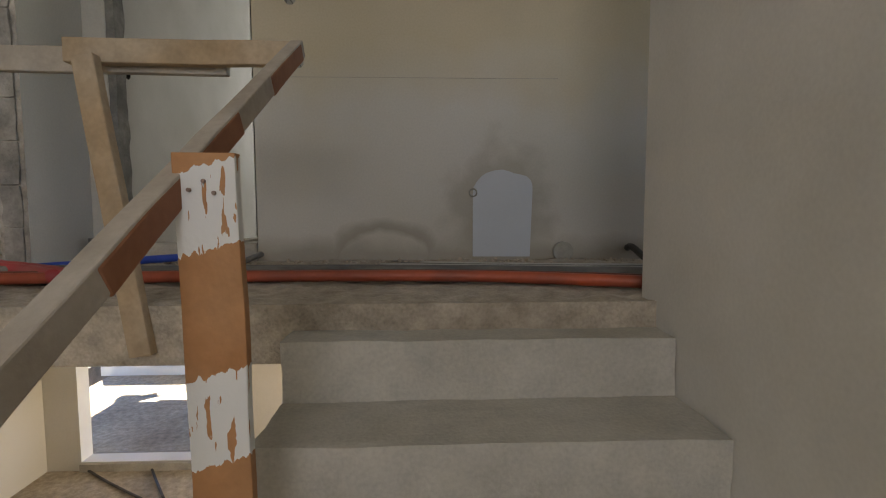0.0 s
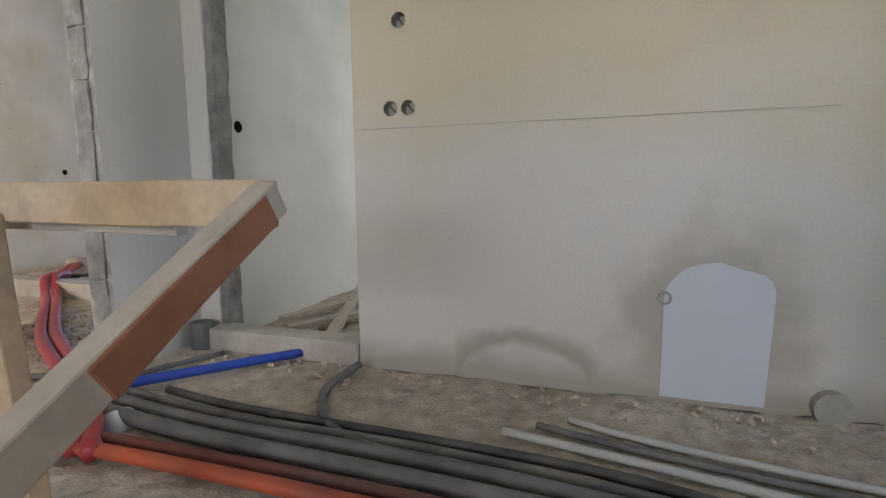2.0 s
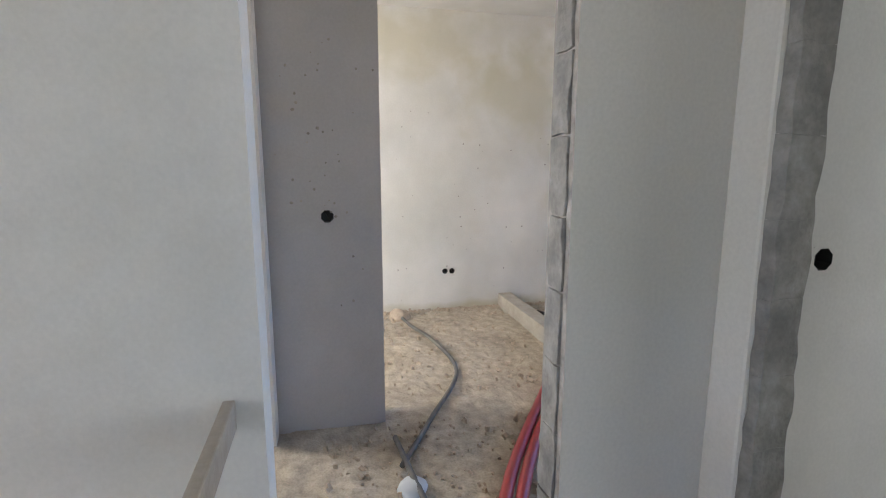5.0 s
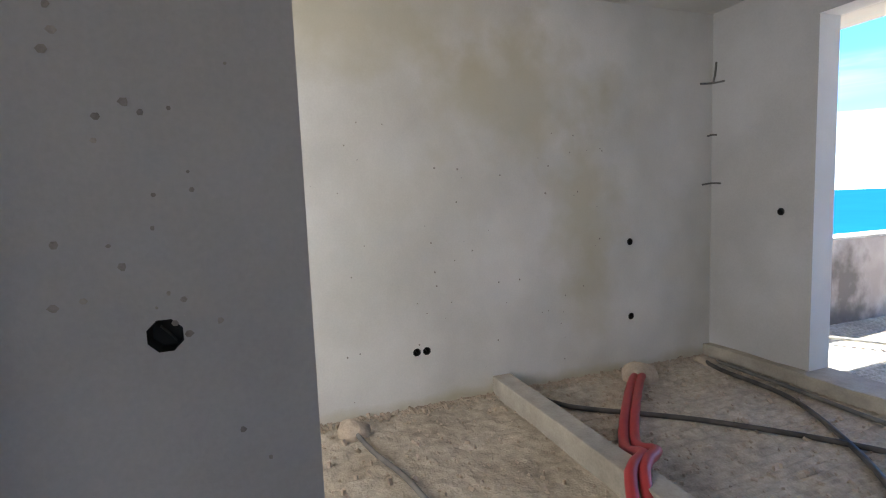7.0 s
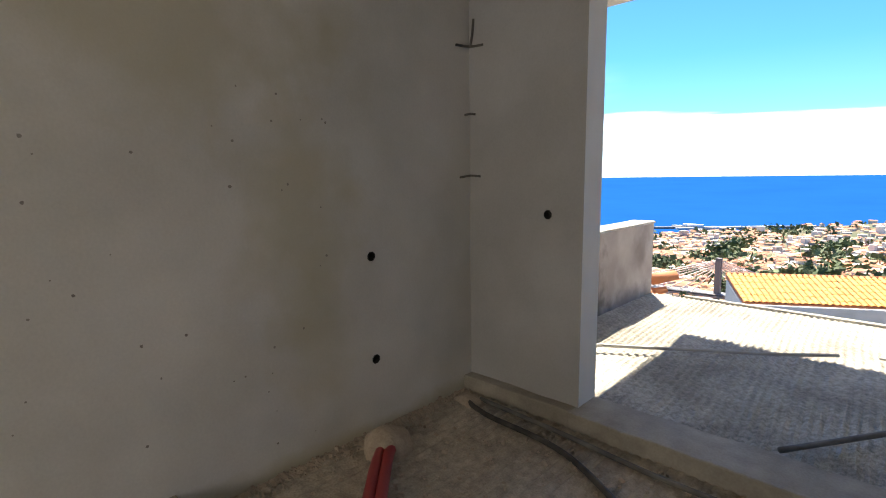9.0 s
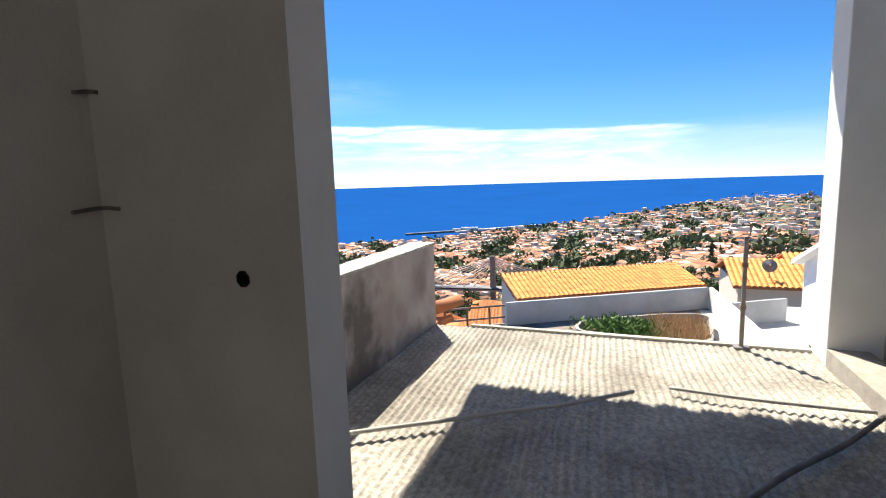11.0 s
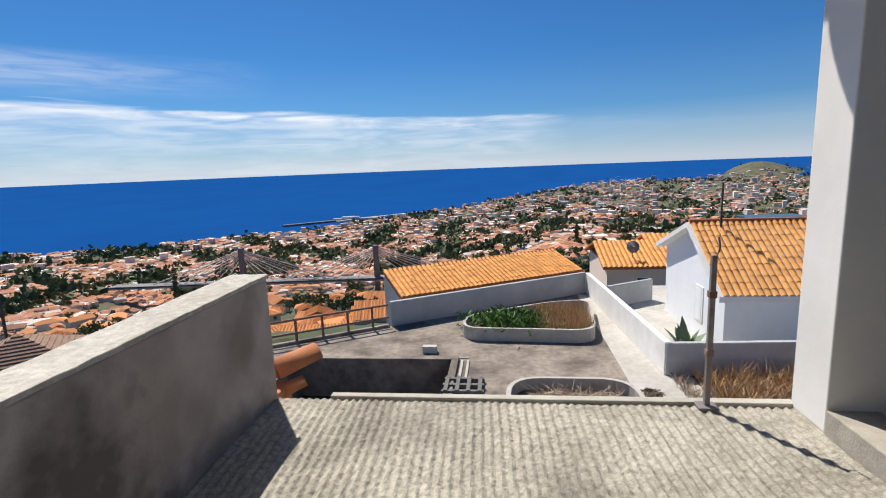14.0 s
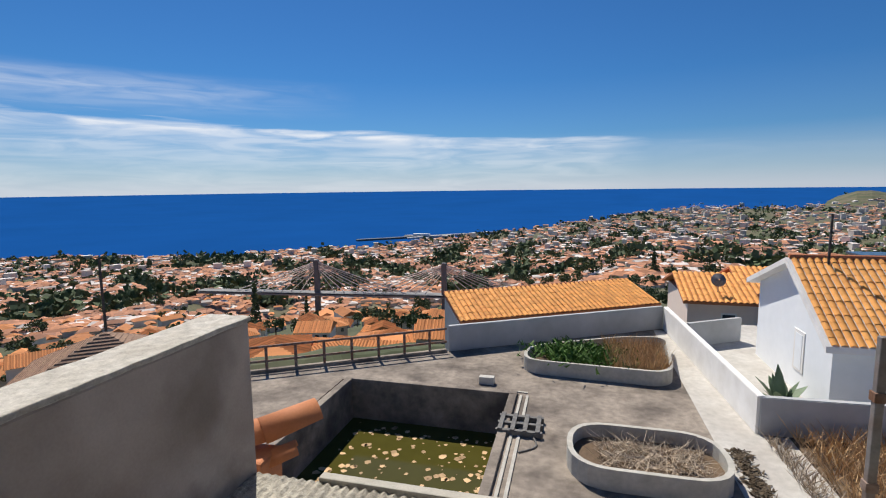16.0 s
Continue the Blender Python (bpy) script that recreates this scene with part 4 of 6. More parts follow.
for d in (0, 0.075):
    pipe("red_conduit", [(-0.45 + d, -0.98, 0.04), (-0.75 + d, -0.75, 0.04), (-1.26 + d, -0.48 + d * 0.4, 0.04), (-1.79, -0.2 + d, 0.05), (-2.7, 0.42 + d, 0.05), (-3.0, 0.62 + d, 0.15), (-3.12, 0.80 + d, 0.14), (-3.35, 0.88 + d, 0.05), (-3.7, 1.18 + d, 0.05), (-4.08, 1.56 + d, 0.06), (-4.2, 1.72 + d, 0.03)], 0.028, M["conduit_pink"], "pinkish red corrugated conduit crossing the room", ripple=0.05, group="red conduits")
for k, (r, m, z) in enumerate(((0.028, "cable_grey", 0.03), (0.025, "cable_grey", 0.03), (0.018, "cable_grey", 0.022), (0.016, "cable_black", 0.02), (0.014, "cable_pale", 0.018), (0.012, "cable_grey", 0.016), (0.012, "cable_pale", 0.015))):
    y = -0.80 + 0.075 * k
    pipe("grey_conduit", [(-0.95 + 0.12 * k, y + 0.1 - 0.01 * k, z), (-0.2, y + 0.02, z), (0.5, y + 0.02 * math.sin(k), z), (1.1, y - 0.03, z), (1.7, y - 0.10 - 0.02 * k, z), (2.6, y - 0.25, z)] if k < 4 else [(0.75 + 0.1 * (k - 4), y + 0.06, z), (1.2, y - 0.02, z), (1.8, y - 0.12, z), (2.6, y - 0.2, z)], r, M[m], "dusty grey conduit lying along landing", group="grey conduits")
pipe("floor_cable", [(0.05, -0.10, 0.05), (0.02, -0.35, 0.02), (0.25, -0.62, 0.02), (0.7, -0.72, 0.02)], 0.016, M["cable_grey"], "grey cable curling off the wall foot", "cable")
pipe("floor_cable", [(-0.7, -0.08, 0.02), (-0.85, -0.45, 0.02), (-0.6, -0.62, 0.02)], 0.012, M["cable_grey"], "thin grey cable looped on floor", "cable")
# cables on the lower floor
pipe("floor_cable", [(-3.16, 2.87, -2.635), (-2.51, 2.41, -2.635), (-1.92, 2.04, -2.635)], 0.014, M["cable_black"], "dark cable lying on the lower floor", "cable")
pipe("floor_cable", [(-2.36, 2.97, -2.635), (-1.99, 2.44, -2.635), (-1.69, 2.03, -2.635)], 0.014, M["cable_black"], "dark cable end on the lower floor", "cable")
# room cables
pipe("floor_cable", [(-4.25, -0.42, 0.03), (-3.91, -0.35, 0.02), (-3.51, -0.24, 0.02), (-2.9, -0.2, 0.02), (-2.3, -0.5, 0.02), (-1.9, -0.72, 0.02)], 0.014, M["cable_grey"], "dusty grey cable across the floor", "cable")
pipe("floor_cable", [(-2.15, -0.72, 0.02), (-1.75, -0.68, 0.03), (-1.4, -0.62, 0.02), (-1.1, -0.5, 0.02)], 0.014, M["cable_grey"], "grey cable beside the passage opening", "cable")
pipe("floor_cable", [(-4.3, 0.86, 0.02), (-3.97, 0.95, 0.02), (-3.45, 1.56, 0.02), (-2.82, 2.07, 0.02), (-2.2, 2.3, 0.02)], 0.016, M["cable_black"], "black cable lying across combed floor", "cable")
pipe("floor_cable", [(-4.3, 2.45, 0.02), (-4.05, 2.36, 0.02), (-3.47, 2.3, 0.02), (-2.88, 1.95, 0.02), (-2.5, 1.6, 0.02), (-2.2, 1.2, 0.02)], 0.016, M["cable_black"], "black cable curving along room floor", "cable")
pipe("floor_cable", [(-4.2, 2.50, 0.02), (-3.6, 2.47, 0.02), (-3.0, 2.42, 0.02), (-2.3, 2.45, 0.02)], 0.014, M["cable_grey"], "grey cable beside the door sill", "cable")


def lump(name, at, size, m, label, category, seed=0):
    bm = bmesh.new()
    bmesh.ops.create_icosphere(bm, subdivisions=3, radius=1.0)
    for v in bm.verts:
        v.co = Vector((v.co.x * size[0], v.co.y * size[1], max(v.co.z, -0.15) * size[2]))
        v.co += noise.noise_vector(v.co * 9 + Vector((seed, 0, 0))) * 0.025
    ob = part(name, bm, m, smooth=True)
    ob.location = at
    return tagged(ob, label, category)


lump("mortar_mound", (-4.2, 1.73, 0.0), (0.13, 0.14, 0.12), M["mortar"], "smoothed mortar mound over conduit ends", "mortar mound", 1)
lump("mortar_mound", (-4.22, -0.40, 0.0), (0.12, 0.10, 0.09), M["mortar"], "mortar lump over a cable end", "mortar mound", 2)
lump("mortar_mound", (-1.75, -0.70, 0.0), (0.09, 0.07, 0.05), M["patch"], "pale mortar dab over cable", "mortar mound", 3)
lump("mortar_mound", (-4.25, 2.45, 0.0), (0.10, 0.07, 0.05), M["mortar"], "mortar lump in the room corner", "mortar mound", 4)
lump("mortar_mound", (-0.55, -0.75, 0.0), (0.08, 0.06, 0.05), M["patch"], "pale mortar dab beside conduits", "mortar mound", 5)
stub = thing("drain_stub", (-0.90, 0.0, 0), "grey pipe stub standing beside wall", "pipe stub")
bm = bmesh.new()
tube(bm, [(0, 0, 0), (0, 0, 0.14)], 0.055, 16)
part("pipe", bm, M["cable_grey"], stub)

# crumbs of mortar scattered on bare floors
rng = random.Random(4)
bm = bmesh.new()
for _ in range(2600):
    zone = rng.random()
    if zone < 0.38:
        x, y = -4.41 + abs(rng.gauss(0, 0.05)), rng.uniform(-0.9, 2.6)
    elif zone < 0.75:
        x, y = rng.uniform(-4.38, -2.6), rng.uniform(-0.7, 2.5)
    elif zone < 0.93:
        x, y = rng.uniform(-2.3, -1.1), rng.uniform(-1.1, 0.3)
    else:
        x, y = rng.uniform(-0.9, 2.6), -abs(rng.gauss(0, 0.1)) - 0.02
    s = rng.uniform(0.005, 0.015) + 0.014 * rng.random() ** 6
    q = bmesh.ops.create_cube(bm, size=s)["verts"]
    bmesh.ops.transform(bm, matrix=pose(x, y, s * 0.3, rng.uniform(0, 90), rng.uniform(0, 90), rng.uniform(0, 90)) @ Matrix.Diagonal((1.4, 0.8, 0.7, 1)), verts=q)
tagged(part("floor_crumbs", bm, M["mortar"]), "scattered mortar crumbs on bare concrete", "rubble", kind="stuff")
# nail holes and chips in the room plaster
bm = bmesh.new()
for _ in range(70):
    y, z, r = rng.uniform(-0.8, 1.6), rng.uniform(0.1, 1.9), rng.uniform(0.003, 0.008)
    bm.faces.new([bm.verts.new((-4.4165, y + r * math.cos(k) * rng.uniform(0.6, 1.3), z + r * math.sin(k))) for k in (0, 1.05, 2.1, 3.14, 4.2, 5.2)])
for _ in range(40):
    y, z, r = rng.gauss(-1.05, 0.1), rng.gauss(1.5, 0.3), rng.uniform(0.003, 0.009)
    if -1.28 < y < -0.76:
        bm.faces.new([bm.verts.new((-2.3465, y + r * math.cos(k) * rng.uniform(0.6, 1.3), z + r * math.sin(k))) for k in (0, 1.05, 2.1, 3.14, 4.2, 5.2)])
tagged(part("nail_holes", bm, M["block"]), "small dark nail holes in plaster", "nail holes", kind="stuff")
# boards and sticks lying in the side room
for i, (a, b) in enumerate((((-0.75, 0.45, 0.05), (-0.2, 2.2, 0.05)), ((-0.6, 0.3, 0.05), (0.3, 1.8, 0.06)), ((-0.3, 0.25, 0.05), (-0.75, 1.5, 0.07)))):
    t = thing("scrap_board", a, "dusty scrap board lying in side room", "board", "scrap boards")
    part("plank", board((0, 0, 0), Vector(b) - Vector(a), 0.07, 0.03), M["wood_grey"], t)


# chipped plaster nicks in the room corner
for i, (z, s) in enumerate(((2.24, 0.13), (1.83, 0.05), (1.44, 0.10))):
    t = thing("corner_crack", (-4.41, 2.65, z), "dark chipped nick in the plaster corner", "crack", "corner cracks")
    bm = bmesh.new()
    tube(bm, [(0.006, -s, -0.01), (0.006, 0.0, 0.0), (s * 0.8, 0.005, -0.005)], 0.008, 6)
    if i == 0:
        tube(bm, [(0.006, 0.0, 0.0), (0.02, 0.004, 0.07), (0.03, 0.004, 0.16)], 0.008, 6)
    part("nick", bm, M["cable_grey"], t)

# raw block edges of the passage wall stub
edge = thing("block_edge", (-0.99, -0.39, 0), "raw broken concrete block edge of wall", "block edge", kind="structure")
for i in range(13):
    bm = bmesh.new()
    box(bm, (-0.12, -0.008, i * 0.212 + 0.003), (-0.025, 0.006, i * 0.212 + 0.209), 0.003)
    bmesh.ops.subdivide_edges(bm, edges=[e for e in bm.edges if e.calc_length() > 0.05], cuts=3, use_grid_fill=True)
    jitter(bm, 0.010, 14)
    part("block", bm, M["raw_mortar"], edge)
structure(part("jamb_return", boxes(((-0.995, 0.085, 0), (-0.862, 0.16, 2.2)), bevel=0.012), M["plaster"]), "cream plastered return beside the raw jamb", "wall")
edge = thing("block_edge", (-0.80, 0.105, 0), "raw block jamb beside side room opening", "block edge", kind="structure")
for i in range(13):
    bm = bmesh.new()
    box(bm, (-0.064, -0.008, i * 0.212 + 0.0005), (-0.018, 0.10, i * 0.212 + 0.2115), 0.001)
    bmesh.ops.subdivide_edges(bm, edges=[e for e in bm.edges if e.calc_length() > 0.05], cuts=3, use_grid_fill=True)
    jitter(bm, 0.010, 14)
    part("block", bm, M["raw_mortar"], edge)

# ---- terrace things ----
pole = thing("rusty_post", (-1.745, 6.2, -0.02), "thin rusty steel post on terrace edge", "post")
part("shaft", boxes(((-0.016, -0.016, 0), (0.016, 0.016, 0.98)), bevel=0.004), M["steel"], pole)
part("foot", boxes(((-0.06, -0.05, 0), (0.06, 0.05, 0.025)), bevel=0.004), M["steel"], pole)
bm = bmesh.new()
tube(bm, [(0.01, 0, 0.97), (0.03, 0, 1.02), (0.02, 0, 1.09)], 0.006, 6)
part("hook", bm, M["rust"], pole)
for z in (0.35, 0.72):
    part("bracket", boxes(((-0.022, -0.022, z), (0.022, 0.022, z + 0.04)), bevel=0.003), M["rust"], pole)
pipe("terrace_tube", [(-4.45, 3.68, 0.034), (-4.11, 3.90, 0.034), (-3.73, 4.14, 0.034), (-3.43, 4.34, 0.034), (-3.04, 4.58, 0.034), (-2.63, 4.90, 0.034)], 0.014, M["cable_pale"], "pale plastic tube lying over the terrace", "tube")
pipe("terrace_tube", [(-2.4, 5.03, 0.034), (-1.9, 4.98, 0.034), (-1.26, 4.98, 0.034)], 0.012, M["cable_pale"], "thin pale tube lying near kerb", "tube")
pipe("terrace_tube", [(-1.24, 4.93, 0.036), (-1.58, 4.5, 0.034), (-2.06, 3.96, 0.034), (-2.68, 3.05, 0.034)], 0.016, M["cable_grey"], "grey tube lying beside kerb", "tube")
slab = thing("loose_slab", (-0.65, 5.6, -0.02), "loose pale slab on rubble", "slab")
part("slab", jitter(boxes(((-0.15, -0.2, 0.06), (0.4, 0.12, 0.1)), bevel=0.006), 0.004), M["concrete_pale"], slab)
part("support", jitter(boxes(((-0.05, -0.1, 0), (0.3, 0.05, 0.06)), bevel=0.006), 0.006), M["concrete"], slab)


def half_pipe(bm, a, b, r, thick=0.014, n=12):
    a, b = Vector(a), Vector(b)
    d = (b - a).normalized()
    u = d.cross(Vector((0, 0, 1))).normalized()
    w = u.cross(d)
    rows = []
    for p, rr in ((a, r), (b, r * 0.86)):
        for q in (rr, rr - thick):
            rows.append([bm.verts.new(p + (u * math.cos(math.pi * k / n) + w * math.sin(math.pi * k / n)) * q) for k in range(n + 1)])
    for i, j in ((0, 2), (3, 1), (1, 0), (2, 3)):
        for k in range(n):
            bm.faces.new((rows[i][k], rows[i][k + 1], rows[j][k + 1], rows[j][k]))
    bmesh.ops.recalc_face_normals(bm, faces=bm.faces)
    return bm


ridge = thing("terracotta_tiles", (-4.7, 6.4, 0), "terracotta ridge tiles at parapet end", "roof tiles")
for a, b, r in (((-0.22, -0.04, 0.02), (0.02, 0.14, 0.05), 0.12), ((-0.02, 0.1, 0.04), (0.22, 0.36, 0.10), 0.115), ((0.02, 0.02, -0.10), (0.2, 0.14, -0.04), 0.075)):
    bm = bmesh.new()
    part("tile", half_pipe(bm, a, b, r), M["terracotta"], ridge, smooth=True)
part("mortar_bed", jitter(boxes(((-0.2, -0.1, -0.25), (0.1, 0.12, -0.02)), bevel=0.02), 0.02), M["terracotta"], ridge)

# ---- yard ----
YZ = -5.0
bm = bmesh.new()
plan = ((-13.6, 19.0), (2.0, 19.0), (2.0, 27.9), (1.2, 27.9), (-7.6, 22.7))
top_v = [bm.verts.new((x, y, YZ)) for x, y in plan]
low_v = [bm.verts.new((x, y, YZ - 0.25)) for x, y in plan]
bm.faces.new(top_v), bm.faces.new(low_v[::-1])
for k in range(5):
    bm.faces.new((top_v[k], low_v[k], low_v[(k + 1) % 5], top_v[(k + 1) % 5]))
bmesh.ops.recalc_face_normals(bm, faces=bm.faces)
structure(part("yard_floor_far", bm, M["yard"]), "stained grey concrete yard below the wall", "yard")
structure(part("yard_floor", boxes(((-4.7, 5.9, YZ - 0.25), (8, 19.0, YZ)), ((-14.2, 5.9, YZ - 0.25), (-10.5, 19.0, YZ)), ((-10.5, 5.9, YZ - 0.25), (-4.7, 11.0, YZ))), M["yard"]), "stained grey concrete yard", "yard")
structure(part("yard_path", boxes(((0.7, 13.0, YZ), (2.0, 27.5, YZ + 0.006)), ((2.0, 12.0, YZ), (2.6, 17.9, YZ + 0.006))), M["yard_pale"]), "pale sunlit cement strip of yard", "path")


def run_wall(name, a, b, z0, z1, t, m, label):
    a, b = Vector((*a, 0)), Vector((*b, 0))
    d = (b - a).normalized()
    s = Vector((-d.y, d.x, 0)) * t
    bm = bmesh.new()
    lo = [bm.verts.new((p.x, p.y, z0)) for p in (a, b, b + s, a + s)]
    hi = [bm.verts.new((p.x, p.y, z1)) for p in (a, b, b + s, a + s)]
    bm.faces.new(lo[::-1]), bm.faces.new(hi)
    for k in range(4):
        j = (k + 1) % 4
        bm.faces.new((lo[k], lo[j], hi[j], hi[k]))
    bmesh.ops.recalc_face_normals(bm, faces=bm.faces)
    bmesh.ops.bevel(bm, geom=list(bm.edges), offset=0.02, segments=2, affect="EDGES")
    return structure(part(name, bm, m), label, "wall")


run_wall("yard_wall_far", (-7.6, 22.6), (1.13, 27.8), YZ, -3.95, 0.2, M["render_cool"], "grey rendered yard wall below tiled roof")
run_wall("yard_wall_side", (1.84, 18.0), (1.13, 27.8), YZ, -3.95, -0.2, M["white_paint"], "white rendered yard wall in sun")
run_wall("yard_wall_near", (1.9, 17.95), (9.5, 18.3), YZ, -3.97, 0.2, M["render_cool"], "grey rendered wall behind dry bed")

tank = thing("water_tank", (-7.5, 15.0, YZ), "open concrete water tank with murky water", "tank")
X0, X1, Y0, Y1 = -10.35, -4.5, 11.0, 19.15
rim = []
for nm, lo, hi in (("tank_wall", (X0, Y1 - 0.25, -6.9), (X1, Y1, 0.1 + YZ)), ("tank_wall", (X0, Y0, -6.9), (X1, Y0 + 0.25, 0.1 + YZ)), ("tank_wall", (X0, Y0 + 0.25, -6.9), (X0 + 0.25, Y1 - 0.25, 0.1 + YZ)), ("tank_wall", (X1 - 0.25, Y0 + 0.25, -6.9), (X1, Y1 - 0.25, 0.1 + YZ))):
    o = Vector((-7.5, 15.0, YZ))
    part(nm, jitter(boxes((Vector(lo) - o, Vector(hi) - o), bevel=0.02), 0.01, 2), M["yard"], tank)
part("water", boxes(((X0 + 0.25 + 7.5, Y0 + 0.25 - 15, -1.6), (X1 - 0.25 + 7.5, Y1 - 0.25 - 15, -1.3))), M["pond"], tank, "murky green water")
bm = bmesh.new()
for _ in range(220):
    x, y = rng.uniform(X0 + 0.5, X1 - 0.5) + 7.5, rng.uniform(Y1 - 6.5, Y1 - 0.5) - 15
    r = rng.uniform(0.02, 0.13)
    ring_v = [bm.verts.new((x + r * math.cos(a) * rng.uniform(0.6, 1.2), y + r * math.sin(a) * rng.uniform(0.6, 1.2), -1.292)) for a in (0, 1, 2, 3, 4, 5)]
    bm.faces.new(ring_v)
part("floating_scum", bm, M["dry"], tank, "floating brown leaves and scum")["kind"] = "stuff"
structure(part("drain_channel", boxes(((-4.42, 11.0, YZ), (-4.34, 19.0, YZ + 0.04)), ((-4.22, 11.0, YZ), (-4.14, 19.0, YZ + 0.04)), ((-10, 19.22, YZ), (-4.2, 19.3, YZ + 0.03))), M["concrete_pale"]), "pale cement channel beside the tank", "trim")
pal = thing("pallet", (-4.2, 16.9, YZ + 0.1), "dark slatted pallet lying by the tank", "pallet")
for k in range(4):
    part("slat", boxes(((-0.55 + k * 0.33, -0.5, 0.06), (-0.43 + k * 0.33, 0.5, 0.09)), bevel=0.005), M["cable_grey"], pal)
for k in range(3):
    part("bearer", boxes(((-0.6, -0.5 + k * 0.42, -0.1), (0.62, -0.38 + k * 0.42, 0.06)), bevel=0.005), M["cable_grey"], pal)
blk = thing("concrete_block", (-5.6, 19.75, YZ), "loose concrete block beside the tank", "block")
part("block", boxes(((-0.25, -0.12, 0), (0.25, 0.12, 0.25)), bevel=0.01), M["yard_pale"], blk)
pipe("yard_hose", [(-3.9, 16.6, YZ + 0.05), (-3.7, 16.0, YZ + 0.02), (-4.1, 15.6, YZ + 0.02)], 0.025, M["cable_grey"], "thin hose on the yard floor", "hose")


def planter(name, outline, h, label):
    """A rounded concrete trough along a closed outline, with its bed of soil."""
    c = sum((Vector(p) for p in outline), Vector((0, 0))) / len(outline)
    t = thing(name, (c.x, c.y, YZ), label, "planter")
    bm = bmesh.new()
    loops = []
    for shrink, z in ((0, 0), (0, h), (0.13, h), (0.13, 0.1)):
        row = []
        for p in outline:
            v = Vector(p) - c
            row.append(bm.verts.new((v.x - v.normalized().x * shrink, v.y - v.normalized().y * shrink, z)))
        loops.append(row)
    n = len(outline)
    for a, b in zip(loops, loops[1:]):
        for k in range(n):
            bm.faces.new((a[k], a[(k + 1) % n], b[(k + 1) % n], b[k]))
    bmesh.ops.recalc_face_normals(bm, faces=bm.faces)
    part("trough", bm, M["concrete_pale"], t)
    bm = bmesh.new()
    bm.faces.new([bm.verts.new((*(Vector(p) - c) * 0.93, h * 0.35)) for p in outline])
    part("soil", bm, M["soil"], t)
    return t, c


def rounded(corners, r, n=6):
    out = []
    k = len(corners)
    for i in range(k):
        p, a, b = Vector(corners[i]), Vector(corners[i - 1]), Vector(corners[(i + 1) % k])
        u, v = (a - p).normalized(), (b - p).normalized()
        rr = min(r, 0.48 * (a - p).length, 0.48 * (b - p).length)
        s, e = p + u * rr, p + v * rr
        for j in range(n + 1):
            t = j / n
            out.append(tuple(s * (1 - t) ** 2 + p * 2 * t * (1 - t) + e * t * t))
    return out


p1, c1 = planter("planter", rounded([(-4.6, 21.0), (0.35, 20.7), (0.85, 24.9), (-0.9, 24.6), (-4.5, 22.6)], 0.8), 0.5, "wedge-shaped concrete planter with leafy and dry plants")
p2, c2 = planter("planter", rounded([(-2.95, 14.5), (0.6, 14.5), (0.6, 16.7), (-2.95, 16.7)], 1.1), 0.5, "oval concrete planter with dead twigs")


def blades(name, spots, m, label, category, wide, high, lean=0.4):
    verts, faces = [], []
    for x, y, z in spots:
        a = rng.uniform(0, 6.28)
        w, h = rng.uniform(0.6, 1.3) * wide, rng.uniform(0.5, 1.2) * high
        dx, dy = math.cos(a), math.sin(a)
        lx, ly = rng.uniform(-lean, lean) * h, rng.uniform(-lean, lean) * h
        k = len(verts)
        verts += [(x - dx * w / 2, y - dy * w / 2, z), (x + dx * w / 2, y + dy * w / 2, z), (x + dx * w * 0.35 + lx, y + dy * w * 0.35 + ly, z + h * 0.7), (x + lx * 1.5, y + ly * 1.5, z + h)]
        faces += [(k, k + 1, k + 2), (k, k + 2, k + 3)]
    me = bpy.data.meshes.new(name)
    me.from_pydata(verts, [], faces)
    me.materials.append(m)
    return tagged(new(name, me), label, category, kind="stuff")


bz = YZ + 0.28
blades("green_plants", [(rng.gauss(-2.6, 0.75), rng.gauss(22.2, 0.5), bz + rng.uniform(0, 0.25)) for _ in range(1500)], M["leaf"], "low leafy green plants in planter", "plants", 0.10, 0.22, 0.9)
blades("dry_grass", [(rng.uniform(-1.6, 0.35), rng.uniform(21.2, 23.8), bz) for _ in range(1500)], M["dry"], "dry reddish brown grass in planter", "dry grass", 0.03, 0.55)
blades("dead_twigs", [(rng.uniform(-2.2, 0.1), rng.uniform(14.9, 16.3), bz - 0.12 + rng.uniform(0, 0.1)) for _ in range(700)], M["twig"], "tangle of dead pale twigs in planter", "twigs", 0.025, 0.26, 1.6)
structure(part("dry_bed", jitter(boxes(((2.6, 12.0, YZ - 0.05), (8.0, 17.85, YZ + 0.06))), 0.03), M["soil"]), "dry soil bed beside the wall", "bed")
blades("dry_weeds", [(rng.uniform(2.65, 7.5), rng.uniform(12.5, 17.8), YZ + 0.05) for _ in range(4200)], M["dry"], "dense dry brown weeds in bed", "weeds", 0.03, 0.55, 0.6)
blades("dry_weeds", [(2.0 + abs(rng.gauss(0, 0.2)), rng.uniform(12.5, 17.8), YZ) for _ in range(700)], M["twig"], "dry weeds along path edge", "weeds", 0.025, 0.3, 0.7)
blades("dead_leaves", [(rng.gauss(1.1, 0.12), rng.uniform(14.2, 17.0), YZ + 0.01) for _ in range(700)], M["bark"], "dark dead leaves swept on the path", "leaves", 0.09, 0.05, 2.0)

